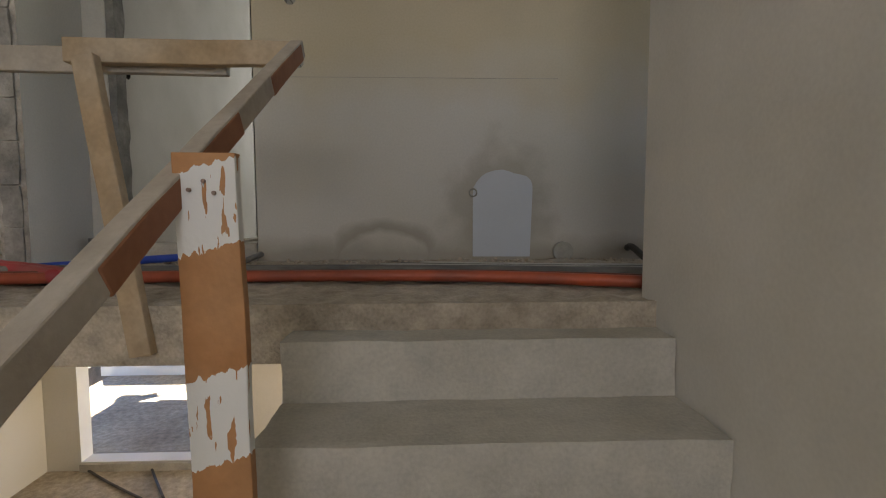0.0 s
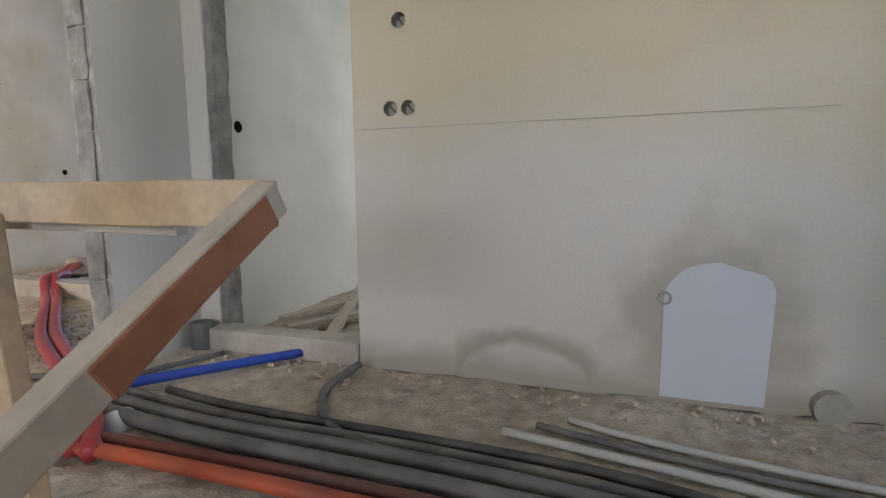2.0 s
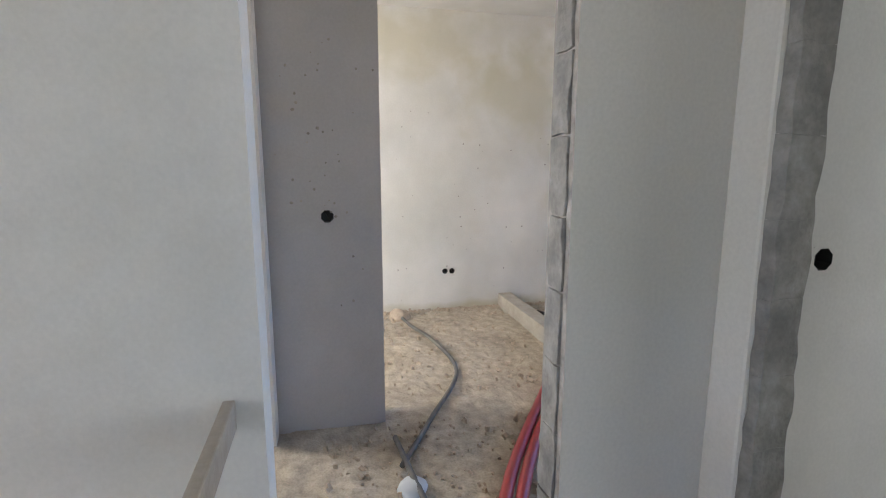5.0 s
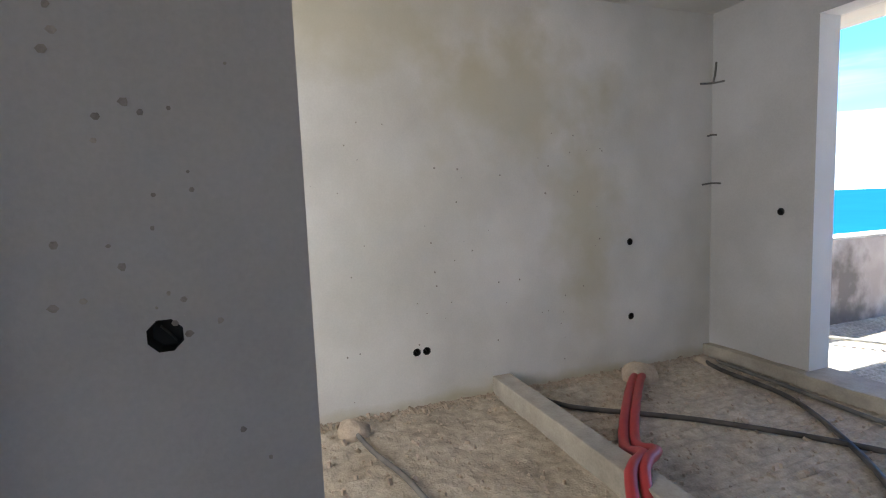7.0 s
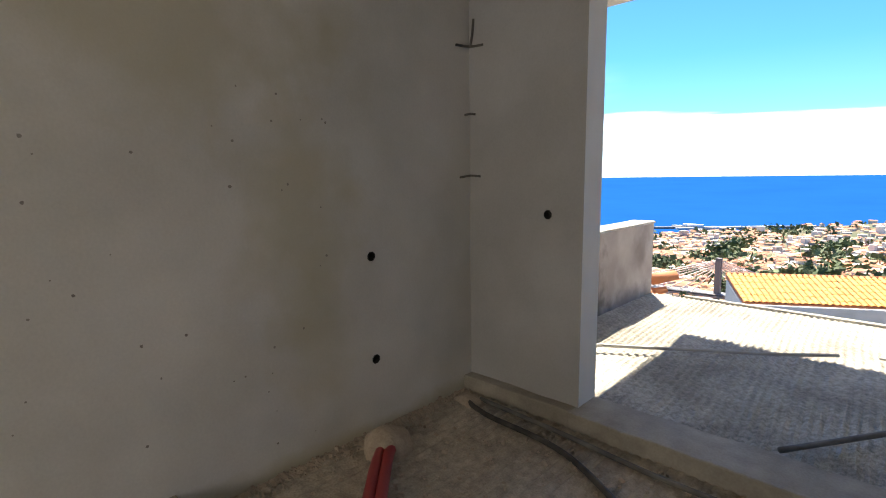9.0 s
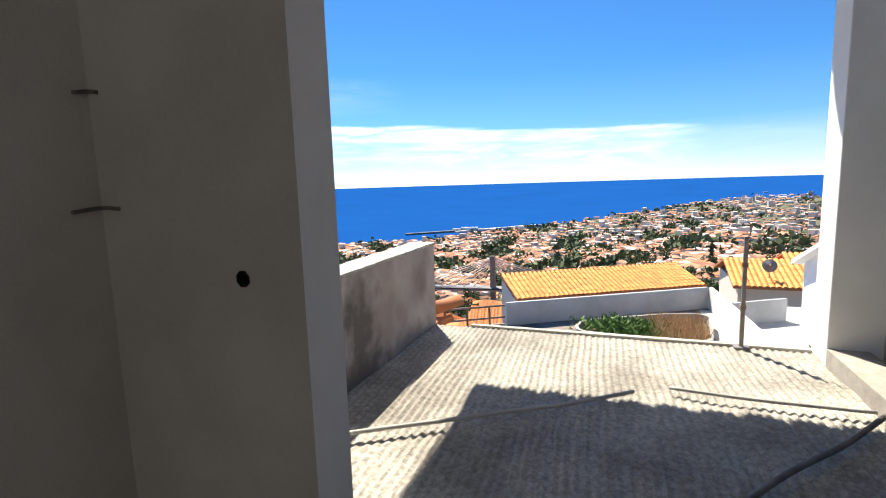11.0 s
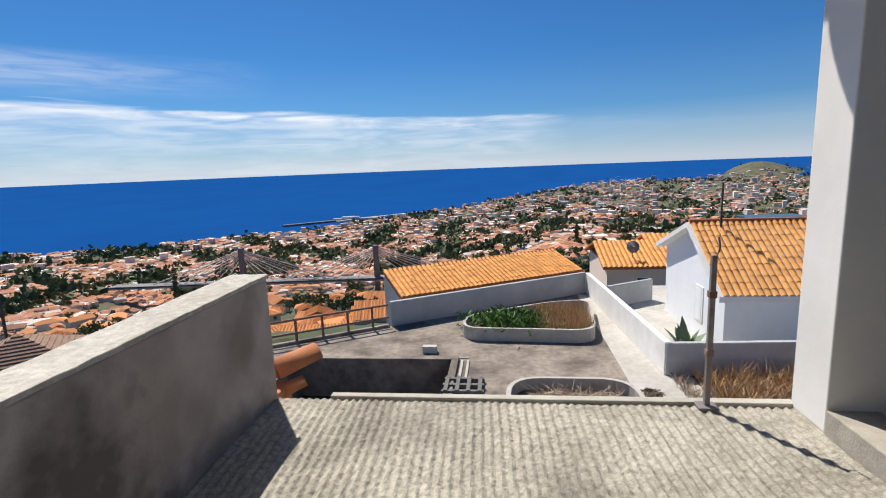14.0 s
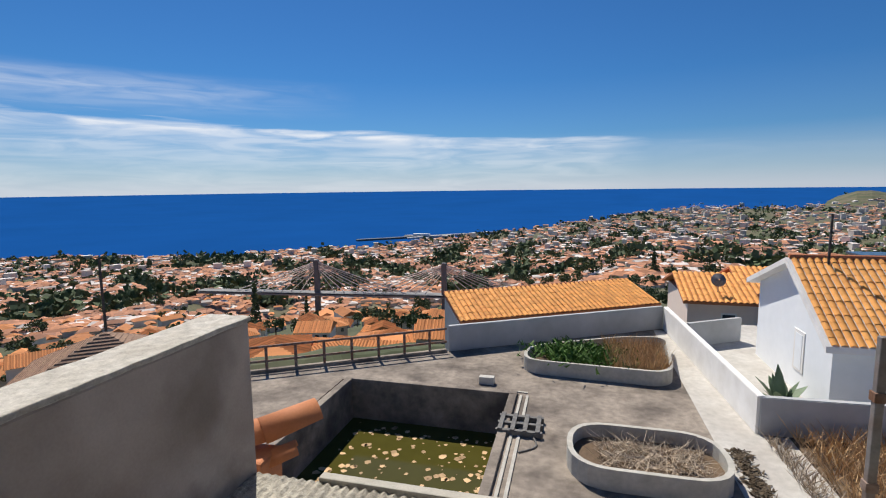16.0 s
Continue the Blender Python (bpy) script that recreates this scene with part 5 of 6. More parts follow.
# rusty guard rail at the yard's edge
gr = thing("guard_rail", (-7.65, 22.58, YZ), "rusty steel guard rail along yard edge", "railing")
o = Vector((-7.65, 22.58, YZ))
A, B = Vector((-14.6, 18.3, YZ)), Vector((-7.7, 22.58, YZ))
for z in (0.42, 0.95):
    part("rail", board(A + Vector((0, 0, z)) - o, B + Vector((0, 0, z)) - o, 0.06, 0.08), M["rust"], gr)
for k in range(8):
    p = A.lerp(B, (k + 0.3) / 8) - o
    part("post", boxes((p + Vector((-0.04, -0.04, 0)), p + Vector((0.04, 0.04, 0.95))), bevel=0.005), M["rust"], gr)
run_wall("yard_kerb", (-14.6, 18.2), (-7.65, 22.5), YZ - 0.2, YZ + 0.12, 0.2, M["yard"], "dark concrete kerb under rail")


def tile_mesh(w, l):
    bm = bmesh.new()
    rows = []
    n = 6
    for y, dz in ((0, 0.014), (l * 1.06, 0.0)):
        rows.append([bm.verts.new((w * k / n, y, dz + 0.055 * w / 0.25 * math.sin(math.pi * k / n * 1.15) - (0.012 if k == n else 0))) for k in range(n + 1)])
    for k in range(n):
        bm.faces.new((rows[0][k], rows[0][k + 1], rows[1][k + 1], rows[1][k]))
    low = [bm.verts.new(v.co - Vector((0, -0.002, 0.016))) for v in rows[0]]
    for k in range(n):
        bm.faces.new((low[k], low[k + 1], rows[0][k + 1], rows[0][k]))
    return bm


def tiled(parent, eave_a, eave_b, up, w, l, m, limit=300):
    """Clay tiles in rows over a slope; eave from a to b, up is the way to the ridge. In the parent's space."""
    a, b, up = Vector(eave_a), Vector(eave_b), Vector(up)
    x = (b - a).normalized()
    y = up.normalized()
    z = x.cross(y).normalized()
    nx, ny = max(1, round((b - a).length / w)), max(1, round(up.length / l))
    wx, ly = (b - a).length / nx, up.length / ny
    me = finish("tile", tile_mesh(wx, ly), m)
    base = Matrix((x, y, z)).transposed().to_4x4()
    many, k = [], 0
    for j in range(ny):
        for i in range(nx):
            mm = base.copy()
            mm.translation = a + x * (i * wx) + y * (j * ly) + z * (0.02 + 0.005 * math.sin(i * 7 + j * 3))
            if k < limit:
                t = new("tile", me)
                t.parent, t.matrix_local = parent, mm
            else:
                many.append(mm)
            k += 1
    if many:
        vs, fs = [], []
        src = [v.co.copy() for v in me.vertices]
        pol = [tuple(p.vertices) for p in me.polygons]
        for mm in many:
            q = len(vs)
            vs += [mm @ v for v in src]
            fs += [tuple(q + i for i in p) for p in pol]
        me2 = bpy.data.meshes.new("tile_field")
        me2.from_pydata(vs, [], fs)
        me2.materials.append(m)
        t = new("tile_field", me2)
        t.parent = parent
        t["kind"] = "stuff"


def slab_poly(pts, t):
    bm = bmesh.new()
    top = [bm.verts.new(p) for p in pts]
    bot = [bm.verts.new((p[0], p[1], p[2] - t)) for p in pts]
    bm.faces.new(top), bm.faces.new(bot[::-1])
    for k in range(len(pts)):
        j = (k + 1) % len(pts)
        bm.faces.new((top[k], top[j], bot[j], bot[k]))
    bmesh.ops.recalc_face_normals(bm, faces=bm.faces)
    return bm


# low tiled roof behind the far yard wall
shed = thing("tiled_shed", (-7.5, 23.0, -3.9), "low shed with orange clay tile roof", "shed")
e0, e1 = Vector((0.25, 0.2, -0.02)), Vector((8.6, 5.2, -0.02))
rise = Vector((-1.27, 2.12, 0.72))
part("roof", slab_poly([e0, e1, e1 + rise, e0 + rise], 0.12), M["tile_ridge"], shed)
part("wall", slab_poly([e0 + rise * 0.1 - Vector((0, 0, .2)), e1 + rise * 0.1 - Vector((0, 0, .2)), e1 + rise * 0.95 - Vector((0, 0, .2)), e0 + rise * 0.95 - Vector((0, 0, 0.2))], 6), M["render_cool"], shed)
tiled(shed, e0, e1, rise, 0.24, 0.30, M["tile"], 300)
bm = bmesh.new()
tube(bm, [e0 + rise, e1 + rise], 0.07, 8)
part("ridge_cap", bm, M["tile_ridge"], shed)

# pale blue neighbour house with gable
GX, HZ = 4.75, -5.7
hs = thing("neighbour_house", (GX, 23.77, HZ), "pale blue gabled house with orange clay tiles", "house")
gy0, gy1 = 20.95 - 23.77, 27.2 - 23.77
zr, z0e, z1e = -1.15 - HZ, -2.95 - HZ, -2.3 - HZ
bm = bmesh.new()
prof = [(gy0, 0), (gy1, 0), (gy1, z1e), (0, zr), (gy0, z0e)]
a = [bm.verts.new((0, y, z)) for y, z in prof]
b = [bm.verts.new((9, y, z)) for y, z in prof]
bm.faces.new(a), bm.faces.new(b[::-1])
for k in range(5):
    bm.faces.new((a[k], a[(k + 1) % 5], b[(k + 1) % 5], b[k]))
bmesh.ops.recalc_face_normals(bm, faces=bm.faces)
part("wall", bm, M["house_blue"], hs)
es = Vector((-0.4, gy0 - 0.5, z0e - 0.28))
rg = Vector((-0.4, 0, zr + 0.1))
eb = Vector((-0.4, gy1 + 0.4, z1e - 0.18))
L9 = Vector((9.6, 0, 0))
part("roof", slab_poly([es, es + L9, rg + L9, rg], 0.2), M["white_paint"], hs, "white rendered roof edge")
part("roof", slab_poly([rg, rg + L9, eb + L9, eb], 0.2), M["white_paint"], hs, "white rendered roof edge")
tiled(hs, es + Vector((0.12, 0.0, 0.01)), es + L9 + Vector((0, 0, 0.01)), rg - es, 0.23, 0.30, M["tile"], 300)
bm = bmesh.new()
tube(bm, [rg + Vector((0.1, 0, 0.03)), rg + L9], 0.1, 8)
part("ridge_cap", bm, M["tile_ridge"], hs)
win = part("window", boxes(((-0.03, -1.0, 0.75), (0.05, -0.2, 2.2)), bevel=0.01), M["white_paint"], hs, "narrow white shuttered window")
part("pane", boxes(((-0.04, -0.86, 0.85), (-0.032, -0.34, 2.08))), M["house_blue"], win)
ant = thing("antenna_mast", (5.5, 23.4, -1.6), "thin dark antenna mast on roof", "antenna")
part("mast", boxes(((-0.03, -0.03, 0), (0.03, 0.03, 2.1))), M["cable_black"], ant)
sol = thing("solar_heater", (8.3, 25.0, -1.6), "rooftop solar water heater with tank", "solar heater")
part("panel", boxes(((-1.2, -0.2, 0.45), (1.2, 0.9, 0.55)), bevel=0.02), M["glass_dark"], sol)
part("stand", boxes(((-1.1, -0.1, 0), (1.1, 0.6, 0.45)), bevel=0.02), M["tile_ridge"], sol)
structure(part("neighbour_plot", boxes(((2.05, 18.5, -6.2), (16, 32, -5.7))), M["yard_pale"]), "pale paved plot of the neighbour house", "ground")
run_wall("plot_wall", (2.2, 27.5), (4.7, 29.0), -5.7, -4.6, 0.2, M["render_cool"], "low stained plot wall")

ag = thing("agave", (3.75, 21.6, -5.7), "large grey-green agave beside house wall", "agave")
for k in range(22):
    az, el = rng.uniform(0, 6.28), rng.uniform(0.35, 1.35)
    ln = rng.uniform(0.9, 1.6)
    d = Vector((math.cos(az) * math.cos(el), math.sin(az) * math.cos(el), math.sin(el)))
    s = Vector((-math.sin(az), math.cos(az), 0))
    bm = bmesh.new()
    rows = []
    for f, w in ((0, 0.06), (0.35, 0.17), (0.7, 0.13), (1.0, 0.01)):
        p = d * ln * f - Vector((0, 0, 0.35 * f * f * ln * math.cos(el)))
        rows.append([bm.verts.new(p - s * w), bm.verts.new(p - Vector((0, 0, 0.03 * (1 - f)))), bm.verts.new(p + s * w)])
    for r1, r2 in zip(rows, rows[1:]):
        for i in (0, 1):
            bm.faces.new((r1[i], r1[i + 1], r2[i + 1], r2[i]))
    part("leaf", bm, M["agave"], ag)

# peach house further off
ph = thing("peach_house", (8.1, 40.0, -9.6), "peach rendered house with orange tile roofs", "house")
part("wall", boxes(((-3.6, -1.0, 0), (0.3, 6, 3.6)), ((0.3, 0.6, 0), (6.5, 7, 3.9))), M["house_peach"], ph)
for lo, hi, zz in (((-4.0, -1.6), (0.6, 6.5), 3.6), ((0.0, 0.0), (7.0, 7.5), 3.9)):
    mid = (lo[1] + hi[1]) / 2
    aa, bb = Vector((lo[0], lo[1], zz)), Vector((hi[0], lo[1], zz))
    rs = Vector((0, mid - lo[1], 1.25))
    part("roof", slab_poly([aa, bb, bb + rs, aa + rs], 0.15), M["tile_ridge"], ph)
    cc, dd = Vector((hi[0], hi[1], zz)), Vector((lo[0], hi[1], zz))
    part("roof", slab_poly([aa + rs, bb + rs, cc, dd], 0.15), M["tile_ridge"], ph)
    tiled(ph, aa, bb, rs, 0.36, 0.42, M["tile"], 150)
for x, y in ((-1.6, -1.02), (2.6, 0.58)):
    w = part("window", boxes(((x, y - 0.03, 1.7), (x + 0.9, y + 0.04, 2.8)), bevel=0.01), M["white_paint"], ph)
    part("pane", boxes(((x + 0.08, y - 0.04, 1.8), (x + 0.82, y - 0.032, 2.7))), M["glass_dark"], w)
dish = thing("satellite_dish", (6.4, 39.5, -5.2), "grey satellite dish on roof", "dish")
bm = bmesh.new()
bmesh.ops.create_cone(bm, cap_ends=False, segments=16, radius1=0.45, radius2=0.05, depth=0.18, matrix=pose(0, 0, 0.5, 70, 0, 0))
tube(bm, [(0, 0.1, -0.6), (0, 0.1, 0.5)], 0.03, 6)
part("bowl", bm, M["steel"], dish)

# brown hipped roof below the parapet
bh = thing("brown_roof_house", (-30.2, 27.0, -11.5), "house with brown weathered hipped tile roof", "house")
bh.rotation_euler = (0, 0, radians(38))
part("wall", boxes(((-4.6, -4.6, 0), (4.6, 4.6, 2.0))), M["house_peach"], bh)
for k in range(4):
    m = pose(0, 0, 0, 0, 0, 90 * k)
    bm = slab_poly([m @ Vector(p) for p in ((-5.2, -5.2, 1.9), (5.2, -5.2, 1.9), (0, 0, 4.6))], 0.12)
    part("roof", bm, M["tile_brown"], bh)
    for j in range(20):
        f = j / 20
        bm = bmesh.new()
        tube(bm, [m @ Vector((-5.2 * (1 - f), -5.2 * (1 - f), 1.93 + 2.7 * f)), m @ Vector((5.2 * (1 - f), -5.2 * (1 - f), 1.93 + 2.7 * f))], 0.025, 6)
        part("tile_course", bm, M["tile_brown"], bh)

# ---- hillside, town, sea ----
EYE = Vector((-2.9, 3.9, 1.55))
SEA = -130.0
COAST = ((-180, -4.2), (-40, -1.4), (-28, -1.2), (-17, -1.61), (-8, -2.8), (-1.7, -3.93), (6.5, -5.08), (14, -5.9), (24, -6.83), (42, -6.95), (55, -5.9), (70, -5.2), (180, -4.2))


def coast_angle(az):
    for (a0, e0), (a1, e1) in zip(COAST, COAST[1:]):
        if a0 <= az <= a1:
            return e0 + (e1 - e0) * (az - a0) / (a1 - a0)
    return -4.2


R0 = 36.0


def coast_range(az):
    return (EYE.z - SEA) / math.tan(radians(-coast_angle(az)))


def land(az, r):
    rc = min(coast_range(az), 4600)
    u = max(0.0, min(1.0, math.log(max(r, R0) / R0) / math.log(rc / R0)))
    e0 = -18.0
    bend = 1.7 if az > 12 else max(0.8, 0.8 + 0.9 * (az + 6) / 18)
    el = e0 + (coast_angle(az) - e0) * u ** bend
    z = EYE.z + r * math.tan(radians(el))
    z -= 17 * math.exp(-((r - 335) / 95) ** 2) * max(0.0, min(1.0, (az - 4) / 6)) * max(0.0, min(1.0, (44 - az) / 8))
    p = Vector((az * 0.12, math.log(r) * 3, 0))
    z += r * 0.012 * noise.noise(p * 1.7) * min(1, (1 - u) * 6) + r * 0.004 * noise.noise(p * 7) * min(1, (1 - u) * 6)
    z -= 6 * max(0.0, min(1.0, (34 - r) / 10))
    hill = math.exp(-((az + 25.6) / 2.6) ** 2 - ((r - 3600) / 500) ** 2)
    z = max(z, SEA + 3 + 6 * min(1, (1 - u) * 8)) + hill * 80
    return z


def spot(az, r, z=None):
    a = radians(az)
    return Vector((EYE.x - r * math.sin(a), EYE.y + r * math.cos(a), land(az, r) if z is None else z))


vs, fs = [(EYE.x, EYE.y, -10.5)], []
AZ = [i * 1.0 for i in range(-42, 72)] + [i * 6.0 for i in range(12, 54)]
NR = 70
for az in AZ:
    w = (az + 180) % 360 - 180
    rc = min(coast_range(w), 4600)
    for j in range(NR + 1):
        r = R0 * 0.55 * (rc * 1.02 / (R0 * 0.55)) ** (j / NR)
        p = spot(w, r)
        if j == NR:
            p.z = SEA - 6 if coast_range(w) < 4600 else p.z - 40
        vs.append(tuple(p))
nA, k1 = len(AZ), NR + 1
for i in range(nA):
    a0, b0 = 1 + i * k1, 1 + ((i + 1) % nA) * k1
    fs.append((0, b0, a0))
    for j in range(NR):
        fs.append((a0 + j, b0 + j, b0 + j + 1, a0 + j + 1))
me = bpy.data.meshes.new("ground")
me.from_pydata(vs, [], fs)
me.materials.append(M["hill"])
structure(new("ground", me), "hillside falling to the coast, scrub and soil", "ground")

# the sea rises a little with distance so that it meets the horizon within the drawn range
vs, fs = [], []
NS, rows = 96, 14
for j in range(rows):
    r = 250 * (4850 / 250) ** (j / (rows - 1))
    f = max(0.0, (r - 2600) / 2250)
    for i in range(NS):
        a = 2 * math.pi * i / NS
        rim_z = EYE.z - 4850 * math.tan(radians(0.43))
        vs.append((EYE.x - r * math.sin(a), EYE.y + r * math.cos(a), SEA + (rim_z - SEA) * f * f * (3 - 2 * f)))
for j in range(rows - 1):
    for i in range(NS):
        k = (i + 1) % NS
        fs.append((j * NS + i, j * NS + k, (j + 1) * NS + k, (j + 1) * NS + i))
me = bpy.data.meshes.new("sea")
me.from_pydata(vs, [], fs)
me.polygons.foreach_set("use_smooth", [True] * len(me.polygons))
me.materials.append(M["sea"])
structure(new("sea", me), "deep blue calm sea to the horizon", "sea")


def house_geometry(w, d, h, rise, hip):
    wv = [(-w, -d, -4), (w, -d, -4), (w, d, -4), (-w, d, -4), (-w, -d, h), (w, -d, h), (w, d, h), (-w, d, h)]
    wf = [(0, 1, 5, 4), (1, 2, 6, 5), (2, 3, 7, 6), (3, 0, 4, 7)]
    e = 0.45
    rv = [(-w - e, -d - e, h), (w + e, -d - e, h), (w + e, d + e, h), (-w - e, d + e, h), (-w * (0.35 if hip else 1.03), 0, h + rise), (w * (0.35 if hip else 1.03), 0, h + rise)]
    rf = [(0, 1, 5, 4), (1, 2, 5), (2, 3, 4, 5), (3, 0, 4), (0, 3, 2, 1)]
    return wv, wf, rv, rf


def inst(geo, m):
    return [tuple(m @ Vector(v)) for v in geo]


def tile_rows(w, d, h, rise, hip):
    """Raised rows of tiles running from eave to ridge on both long slopes."""
    vs, fs = [], []
    e, flat = 0.45, w * (0.35 if hip else 1.03)
    n = int((w + e) * 2 / 0.55)
    for side in (-1, 1):
        for i in range(n):
            x = -w - e + (i + 0.5) * 2 * (w + e) / n
            t = 1.0 if abs(x) <= flat else max(0.05, (w + e - abs(x)) / (w + e - flat))
            if not hip:
                t = 1.0
            lo = Vector((x, side * (d + e), h))
            up = lo.lerp(Vector((x, 0, h + rise)), t)
            k = len(vs)
            for p in (lo, up):
                vs += [tuple(p + Vector((-0.16, 0, 0.0))), tuple(p + Vector((0, 0, 0.14))), tuple(p + Vector((0.16, 0, 0.0)))]
            fs += [(k, k + 1, k + 4, k + 3), (k + 1, k + 2, k + 5, k + 4), (k, k + 2, k + 1)]
    me_ = bpy.data.meshes.new("tile_rows")
    me_.from_pydata(vs, [], fs)
    me_.materials.append(M["far_roof"])
    return me_


# near houses, each a thing of its own, of six shared shapes
kinds = []
for i in range(6):
    w, d, h = rng.uniform(4.5, 7.5), rng.uniform(3.5, 5.5), rng.uniform(3, 6)
    rise_i = rng.uniform(1.3, 2.1)
    wv, wf, rv, rf = house_geometry(w, d, h, rise_i, i % 2)
    mw, mr = bpy.data.meshes.new("wall"), bpy.data.meshes.new("roof")
    mw.from_pydata(wv, [], wf), mr.from_pydata(rv, [], rf)
    mw.materials.append(M["far_wall"]), mr.materials.append(M["far_roof"])
    wins = []
    for x in (-0.5, 0.15, 0.6):
        bm = boxes(((w * x, -d - 0.06, h - 2.0), (w * x + 1.1, -d - 0.01, h - 0.7)))
        wins.append(finish("window", bm, M["glass_dark"]))
    kinds.append((mw, mr, wins, tile_rows(w, d, h, rise_i, i % 2)))
placed = []


def free(p, gap):
    for q in placed:
        if (q[0] - p.x) ** 2 + (q[1] - p.y) ** 2 < gap * gap:
            return False
    return True


def hillside_house(az, r, drop=0.0):
    p = spot(az, r) - Vector((0, 0, drop))
    placed.append((p.x, p.y))
    mw, mr, wins, rows_me = rng.choice(kinds)
    h = thing("house", p, "small pale house with orange tiled roof", "house", "hillside houses")
    h.rotation_euler = (0, 0, radians(az + rng.choice((0, 90)) + rng.gauss(0, 14)))
    sz = rng.uniform(0.42, 0.58) if r < 90 else rng.uniform(0.42, 0.68)
    h.scale = (sz, sz, sz)
    for nm, me in (("wall", mw), ("roof", mr)):
        o = new(nm, me)
        o.parent = h
    if r < 150:
        o = new("tile_rows", rows_me)
        o.parent = h
        o["kind"] = "stuff"
    if r < 220:
        for me in wins:
            o = new("window", me)
            o.parent = h


for az, r in ((15, 66), (22, 62), (29, 64), (36, 66), (18, 78), (26, 77), (33, 79), (40, 74), (46, 66), (44, 84), (14, 53), (19, 51), (24.5, 54), (30, 52), (35, 55), (40, 57), (16.5, 60), (27, 60), (32.5, 71), (12, 70)):
    hillside_house(az, r, 2.6)
for az, r in ((34, 45), (28.5, 46), (23, 45), (17.5, 46), (13, 45), (31, 49), (20.5, 50), (25.5, 58), (21.5, 66), (37, 61), (42, 63), (48, 58), (52, 62), (55, 70), (50, 74)):
    hillside_house(az, r, 2.4)
tries = 0
count = 0
while count < 290 and tries < 6000:
    tries += 1
    az = rng.uniform(8, 62)
    r = math.exp(rng.uniform(math.log(80), math.log(480)))
    p = spot(az, r)
    if not free(p, 8.5):
        continue
    hillside_house(az, r)
    count += 1

# the far town, past counting
wv_all, wf_all, rv_all, rf_all = [], [], [], []
tv, tf = [], []


def add(vlist, flist, v, f):
    k = len(vlist)
    vlist += v
    flist += [tuple(k + i for i in q) for q in f]


for _ in range(15000):
    az = rng.uniform(-36, 64)
    rc = min(coast_range(az), 4400)
    r0 = 250 if az > 8 else 190
    r = math.exp(rng.uniform(math.log(r0), math.log(rc * 0.985)))
    if noise.noise(Vector((az * 0.25, math.log(r) * 4, 5))) < -0.22:
        continue
    if az < -19 and 3200 < r < 4000 and abs(az + 25.6) < 3:
        continue
    p = spot(az, r)
    if r < 430 and not free(p, 8.5):
        continue
    k = (0.62 if r < 600 else 0.85) + max(0, r - 900) / 3000
    tall = r > 750 and rng.random() < (0.10 if az < 10 else 0.03)
    w, d = rng.uniform(4, 8.5) * k, rng.uniform(3.5, 5.5) * k
    h = rng.uniform(8, 17) * k if tall else rng.uniform(3, 6) * k
    wv, wf, rv, rf = house_geometry(w, d, h, 0.3 if tall else rng.uniform(1.2, 2.2) * k, rng.random() < 0.5)
    m = Matrix.Translation(p) @ pose(0, 0, 0, 0, 0, az + rng.gauss(0, 25) + rng.choice((0, 90)))
    add(wv_all, wf_all, inst(wv, m), wf)
    if tall or rng.random() < 0.22:
        add(wv_all, wf_all, inst(rv, m), rf)
    else:
        add(rv_all, rf_all, inst(rv, m), rf)

town = thing("far_town", spot(10, 1200), "distant town of white walls and orange roofs", "town", kind="stuff")
for nm, v, f, m in (("walls", wv_all, wf_all, "far_wall"), ("roofs", rv_all, rf_all, "town_roof")):
    me = bpy.data.meshes.new(nm)
    o = Vector(town.location)
    me.from_pydata([tuple(Vector(q) - o) for q in v], [], f)
    me.materials.append(M[m])
    ob = new(nm, me)
    ob.parent = town

# trees: a trunk and a crown of many small leaf clumps
def crown_mesh(seed, tall):
    rg_ = random.Random(seed)
    v, f = [], []
    lobes = [(Vector((rg_.gauss(0, 1.3), rg_.gauss(0, 1.3), rg_.uniform(2.5, 6.5))), rg_.uniform(0.9, 1.8)) for _ in range(7)]
    if tall:
        lobes = [(Vector((0, 0, 1.0 + i * 1.2)), 1.35 * (1 - i / 10)) for i in range(9)]
    for c, rad in lobes:
        for _ in range(60 if not tall else 45):
            d = Vector((rg_.gauss(0, 1), rg_.gauss(0, 1), rg_.gauss(0, 1))).normalized() * rad * rg_.uniform(0.6, 1.05)
            p = c + d
            a = Vector((rg_.gauss(0, 1), rg_.gauss(0, 1), rg_.gauss(0, 1))).normalized() * 0.42
            b = Vector((rg_.gauss(0, 1), rg_.gauss(0, 1), rg_.gauss(0, 1))).normalized() * 0.42
            k = len(v)
            v += [tuple(p - a), tuple(p + b), tuple(p + a), tuple(p - b)]
            f.append((k, k + 1, k + 2, k + 3))
    me_ = bpy.data.meshes.new("crown")
    me_.from_pydata(v, [], f)
    me_.materials.append(M["tree"])
    return me_


crowns = [crown_mesh(i, False) for i in range(4)] + [crown_mesh(9, True)]
bm = bmesh.new()
tube(bm, [(0, 0, -1), (0.1, 0, 1.5), (0, 0.1, 4)], 0.22, 7)
trunk = finish("trunk", bm, M["bark"])


def tree(p, size, kind):
    t = thing("cypress" if kind == 4 else "tree", p, "dark green slender cypress tree" if kind == 4 else "dark green bushy tree among houses", "tree", "hillside trees")
    t.rotation_euler, t.scale = (0, 0, rng.uniform(0, 6)), (size, size, size)
    for nm, me in (("trunk", trunk), ("crown", crowns[kind])):
        o = new(nm, me)
        o.parent = t


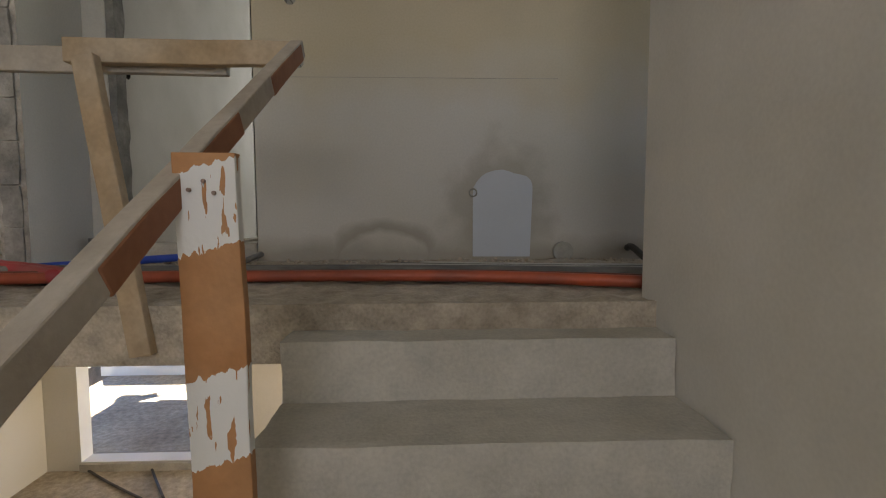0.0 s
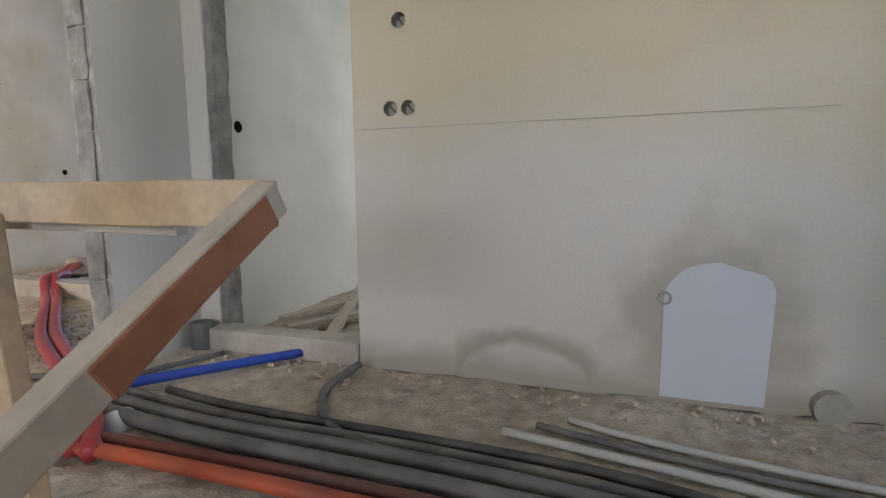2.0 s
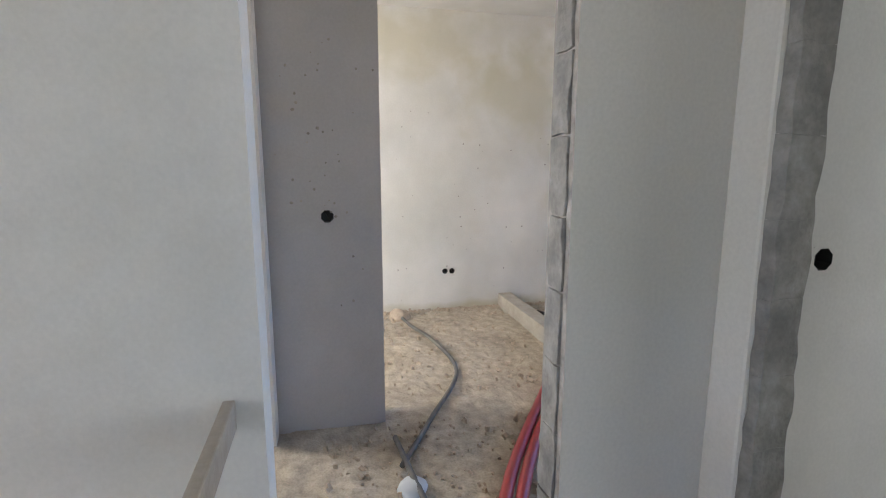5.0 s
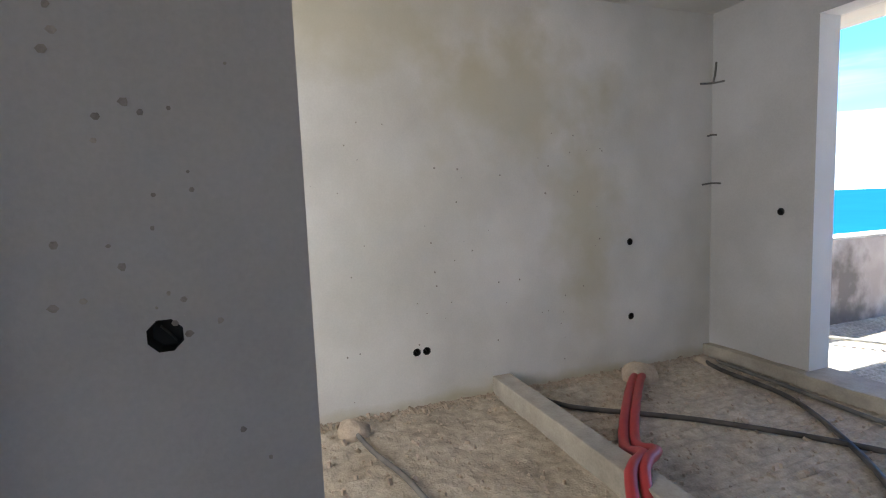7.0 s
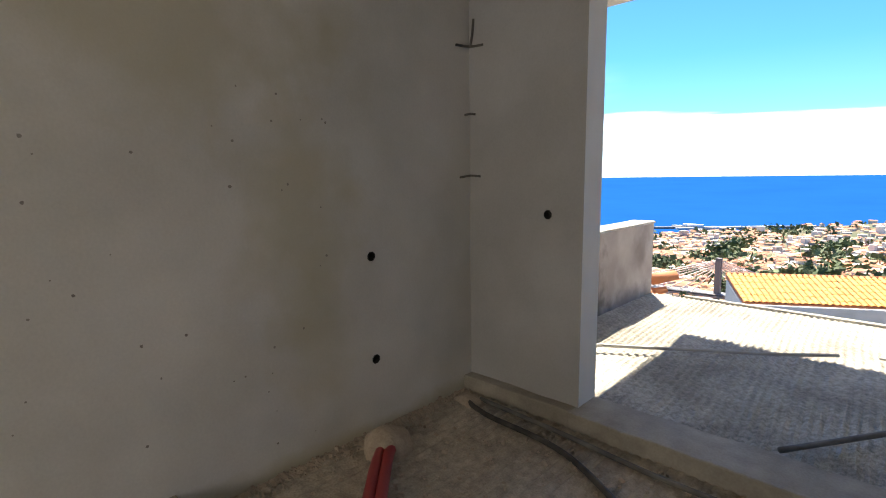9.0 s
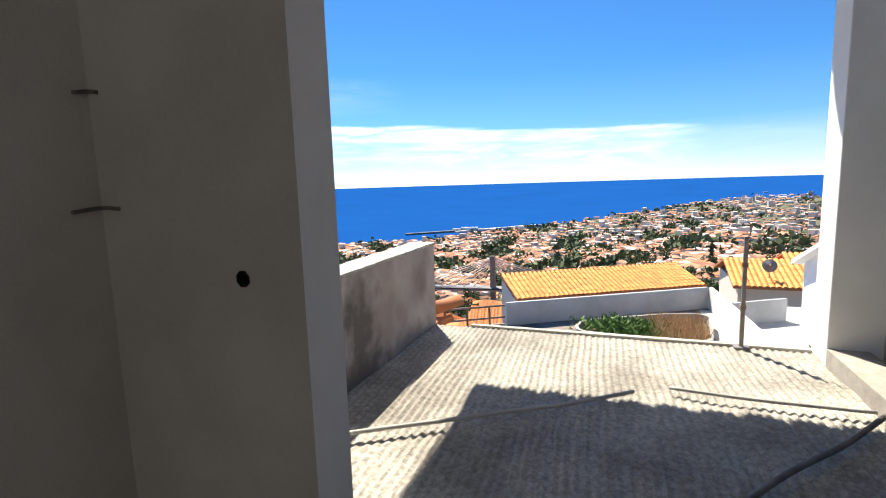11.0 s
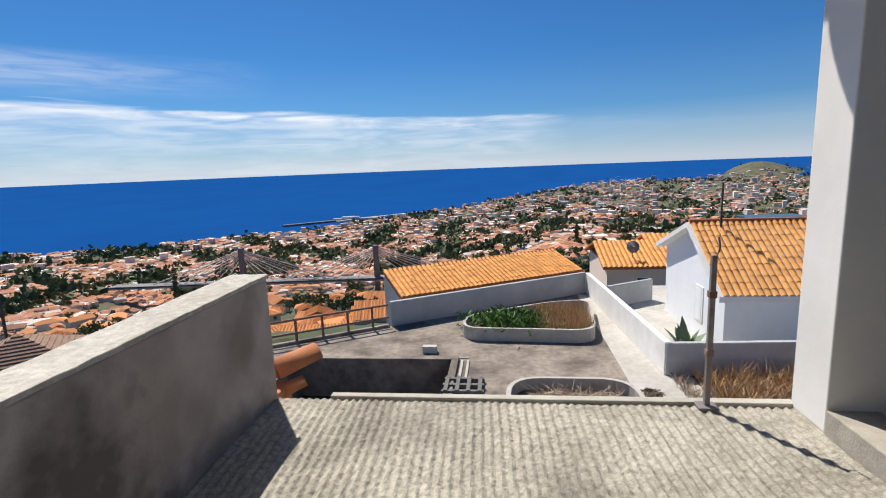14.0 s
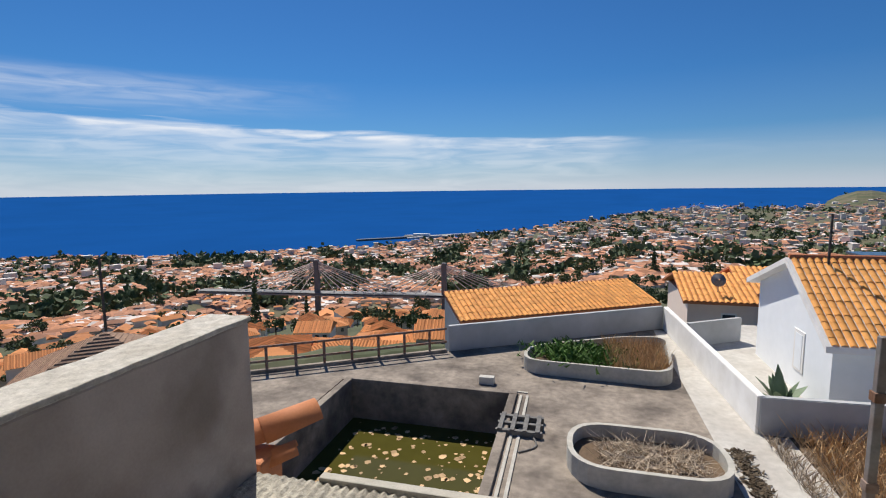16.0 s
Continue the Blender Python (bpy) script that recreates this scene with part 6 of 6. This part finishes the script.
n_tree = 0
while n_tree < 280:
    az, r = rng.uniform(-34, 62), math.exp(rng.uniform(math.log(70), math.log(700)))
    if r < 85:
        continue
    p = spot(az, r)
    if not free(p, 5):
        continue
    tree(p, rng.uniform(0.45, 0.75) if r < 200 else rng.uniform(0.6, 1.25), rng.choice((0, 1, 2, 3)))
    n_tree += 1
tree(spot(36.0, 180), 1.5, 4)
tree(spot(30.6, 330), 1.9, 4)
tree(spot(-2.2, 300), 1.7, 0)
tree(spot(-0.6, 290), 1.5, 1)
tree(spot(-8.5, 240), 1.3, 4)

tv, tf = [], []
src = [tuple(v.co) for v in crowns[0].vertices][:240]
for _ in range(5200):
    az = rng.uniform(-36, 64)
    r = math.exp(rng.uniform(math.log(420), math.log(min(coast_range(az), 4300) * 0.97)))
    if noise.noise(Vector((az * 0.25, math.log(r) * 4, 5))) > rng.uniform(-0.3, 0.25):
        continue
    p = spot(az, r)
    s = rng.uniform(0.8, 1.6) * (1 + r / 2500)
    pick = rng.randrange(0, 200, 4)
    for q in range(10):
        c = Vector((rng.gauss(0, 2.4), rng.gauss(0, 2.4), abs(rng.gauss(0, 2.0)) + 1)) * s
        a = Vector((rng.gauss(0, 1), rng.gauss(0, 1), rng.gauss(0, 1))).normalized() * 2.1 * s
        b = Vector((rng.gauss(0, 1), rng.gauss(0, 1), rng.gauss(0, 1))).normalized() * 2.1 * s
        k = len(tv)
        tv += [tuple(p + c - a), tuple(p + c + b), tuple(p + c + a), tuple(p + c - b)]
        tf.append((k, k + 1, k + 2, k + 3))
me = bpy.data.meshes.new("far_trees")
me.from_pydata(tv, [], tf)
me.materials.append(M["tree"])
tagged(new("far_trees", me), "dark green woods between distant houses", "trees", kind="stuff")

# cable-stayed bridge
T1, T2 = spot(29.3, 360, 0), spot(14.7, 330, 0)


def at_angle(az, r, el):
    p = spot(az, r, 0)
    p.z = EYE.z + r * math.tan(radians(el))
    return p


d1, d2 = at_angle(29.3, 360, -11.75), at_angle(14.7, 330, -12.6)
t1, t2 = at_angle(29.2, 360, -7.95), at_angle(14.7, 330, -8.75)
br = thing("bridge", d1, "grey concrete cable-stayed road bridge", "bridge")
run = (d2 - d1).normalized()
left_end, right_end = d1 - run * 95, d2 + run * 60
part("deck", board(left_end - d1, right_end - d1, 9, 1.2, bevel=0.1, wobble=0), M["bridge"], br)
part("parapet", board(left_end - d1 + Vector((0, 0, 1.4)), right_end - d1 + Vector((0, 0, 1.4)), 9.2, 0.25, bevel=0.05, wobble=0), M["bridge"], br)
for d, t in ((d1, t1), (d2, t2)):
    o = d - d1
    part("tower", boxes((o + Vector((-1.6, -1.6, -30)), o + Vector((1.6, 1.6, (t - d).z))), bevel=0.1), M["bridge_dark"], br)
    for k in range(8):
        for sgn in (-1, 1):
            reach = 14 + 7.5 * k
            bm = bmesh.new()
            tube(bm, [o + Vector((0, 0, (t - d).z - 6 + 0.7 * k)), o + run * sgn * reach + Vector((0, 0, 1))], 0.34, 5)
            part("cable", bm, M["far_wall"], br)

# harbour mole
b0, b1 = at_angle(24.7, 1250, -6.05), at_angle(8.0, 1420, -5.3)
b0.z = b1.z = SEA
mole = thing("harbour_mole", b0, "long grey harbour breakwater", "breakwater")
part("wall", board(Vector((0, 0, 1.5)), b1 - b0 + Vector((0, 0, 1.5)), 14, 6, bevel=0.3, wobble=0), M["bridge_dark"], mole)
part("quay", board(Vector((60, 10, 3.0)).lerp(b1 - b0, 0.2), (b1 - b0) * 0.9 + Vector((0, 0, 4)), 8, 4, bevel=0.3, wobble=0), M["far_wall"], mole)
ship = thing("ship", b0.lerp(b1, 0.42) + Vector((0, -14, 0)), "white ship moored at the breakwater", "ship")
part("hull", board((-45, 0, 4), (45, 0, 4), 12, 6, bevel=1.0, wobble=0), M["far_wall"], ship)
part("deckhouse", board((-20, 0, 9), (25, 0, 9), 9, 5, bevel=0.5, wobble=0), M["white_paint"], ship)

# lamp standard and aerials on the near slope
for az, r, el in ((49.8, 120, -6.2), (30.9, 420, -7.2)):
    p = spot(az, r)
    t = thing("street_mast", p, "thin dark mast on the slope", "mast")
    part("shaft", boxes(((-0.18, -0.18, 0), (0.18, 0.18, EYE.z + r * math.tan(radians(el)) - p.z))), M["cable_black"], t)
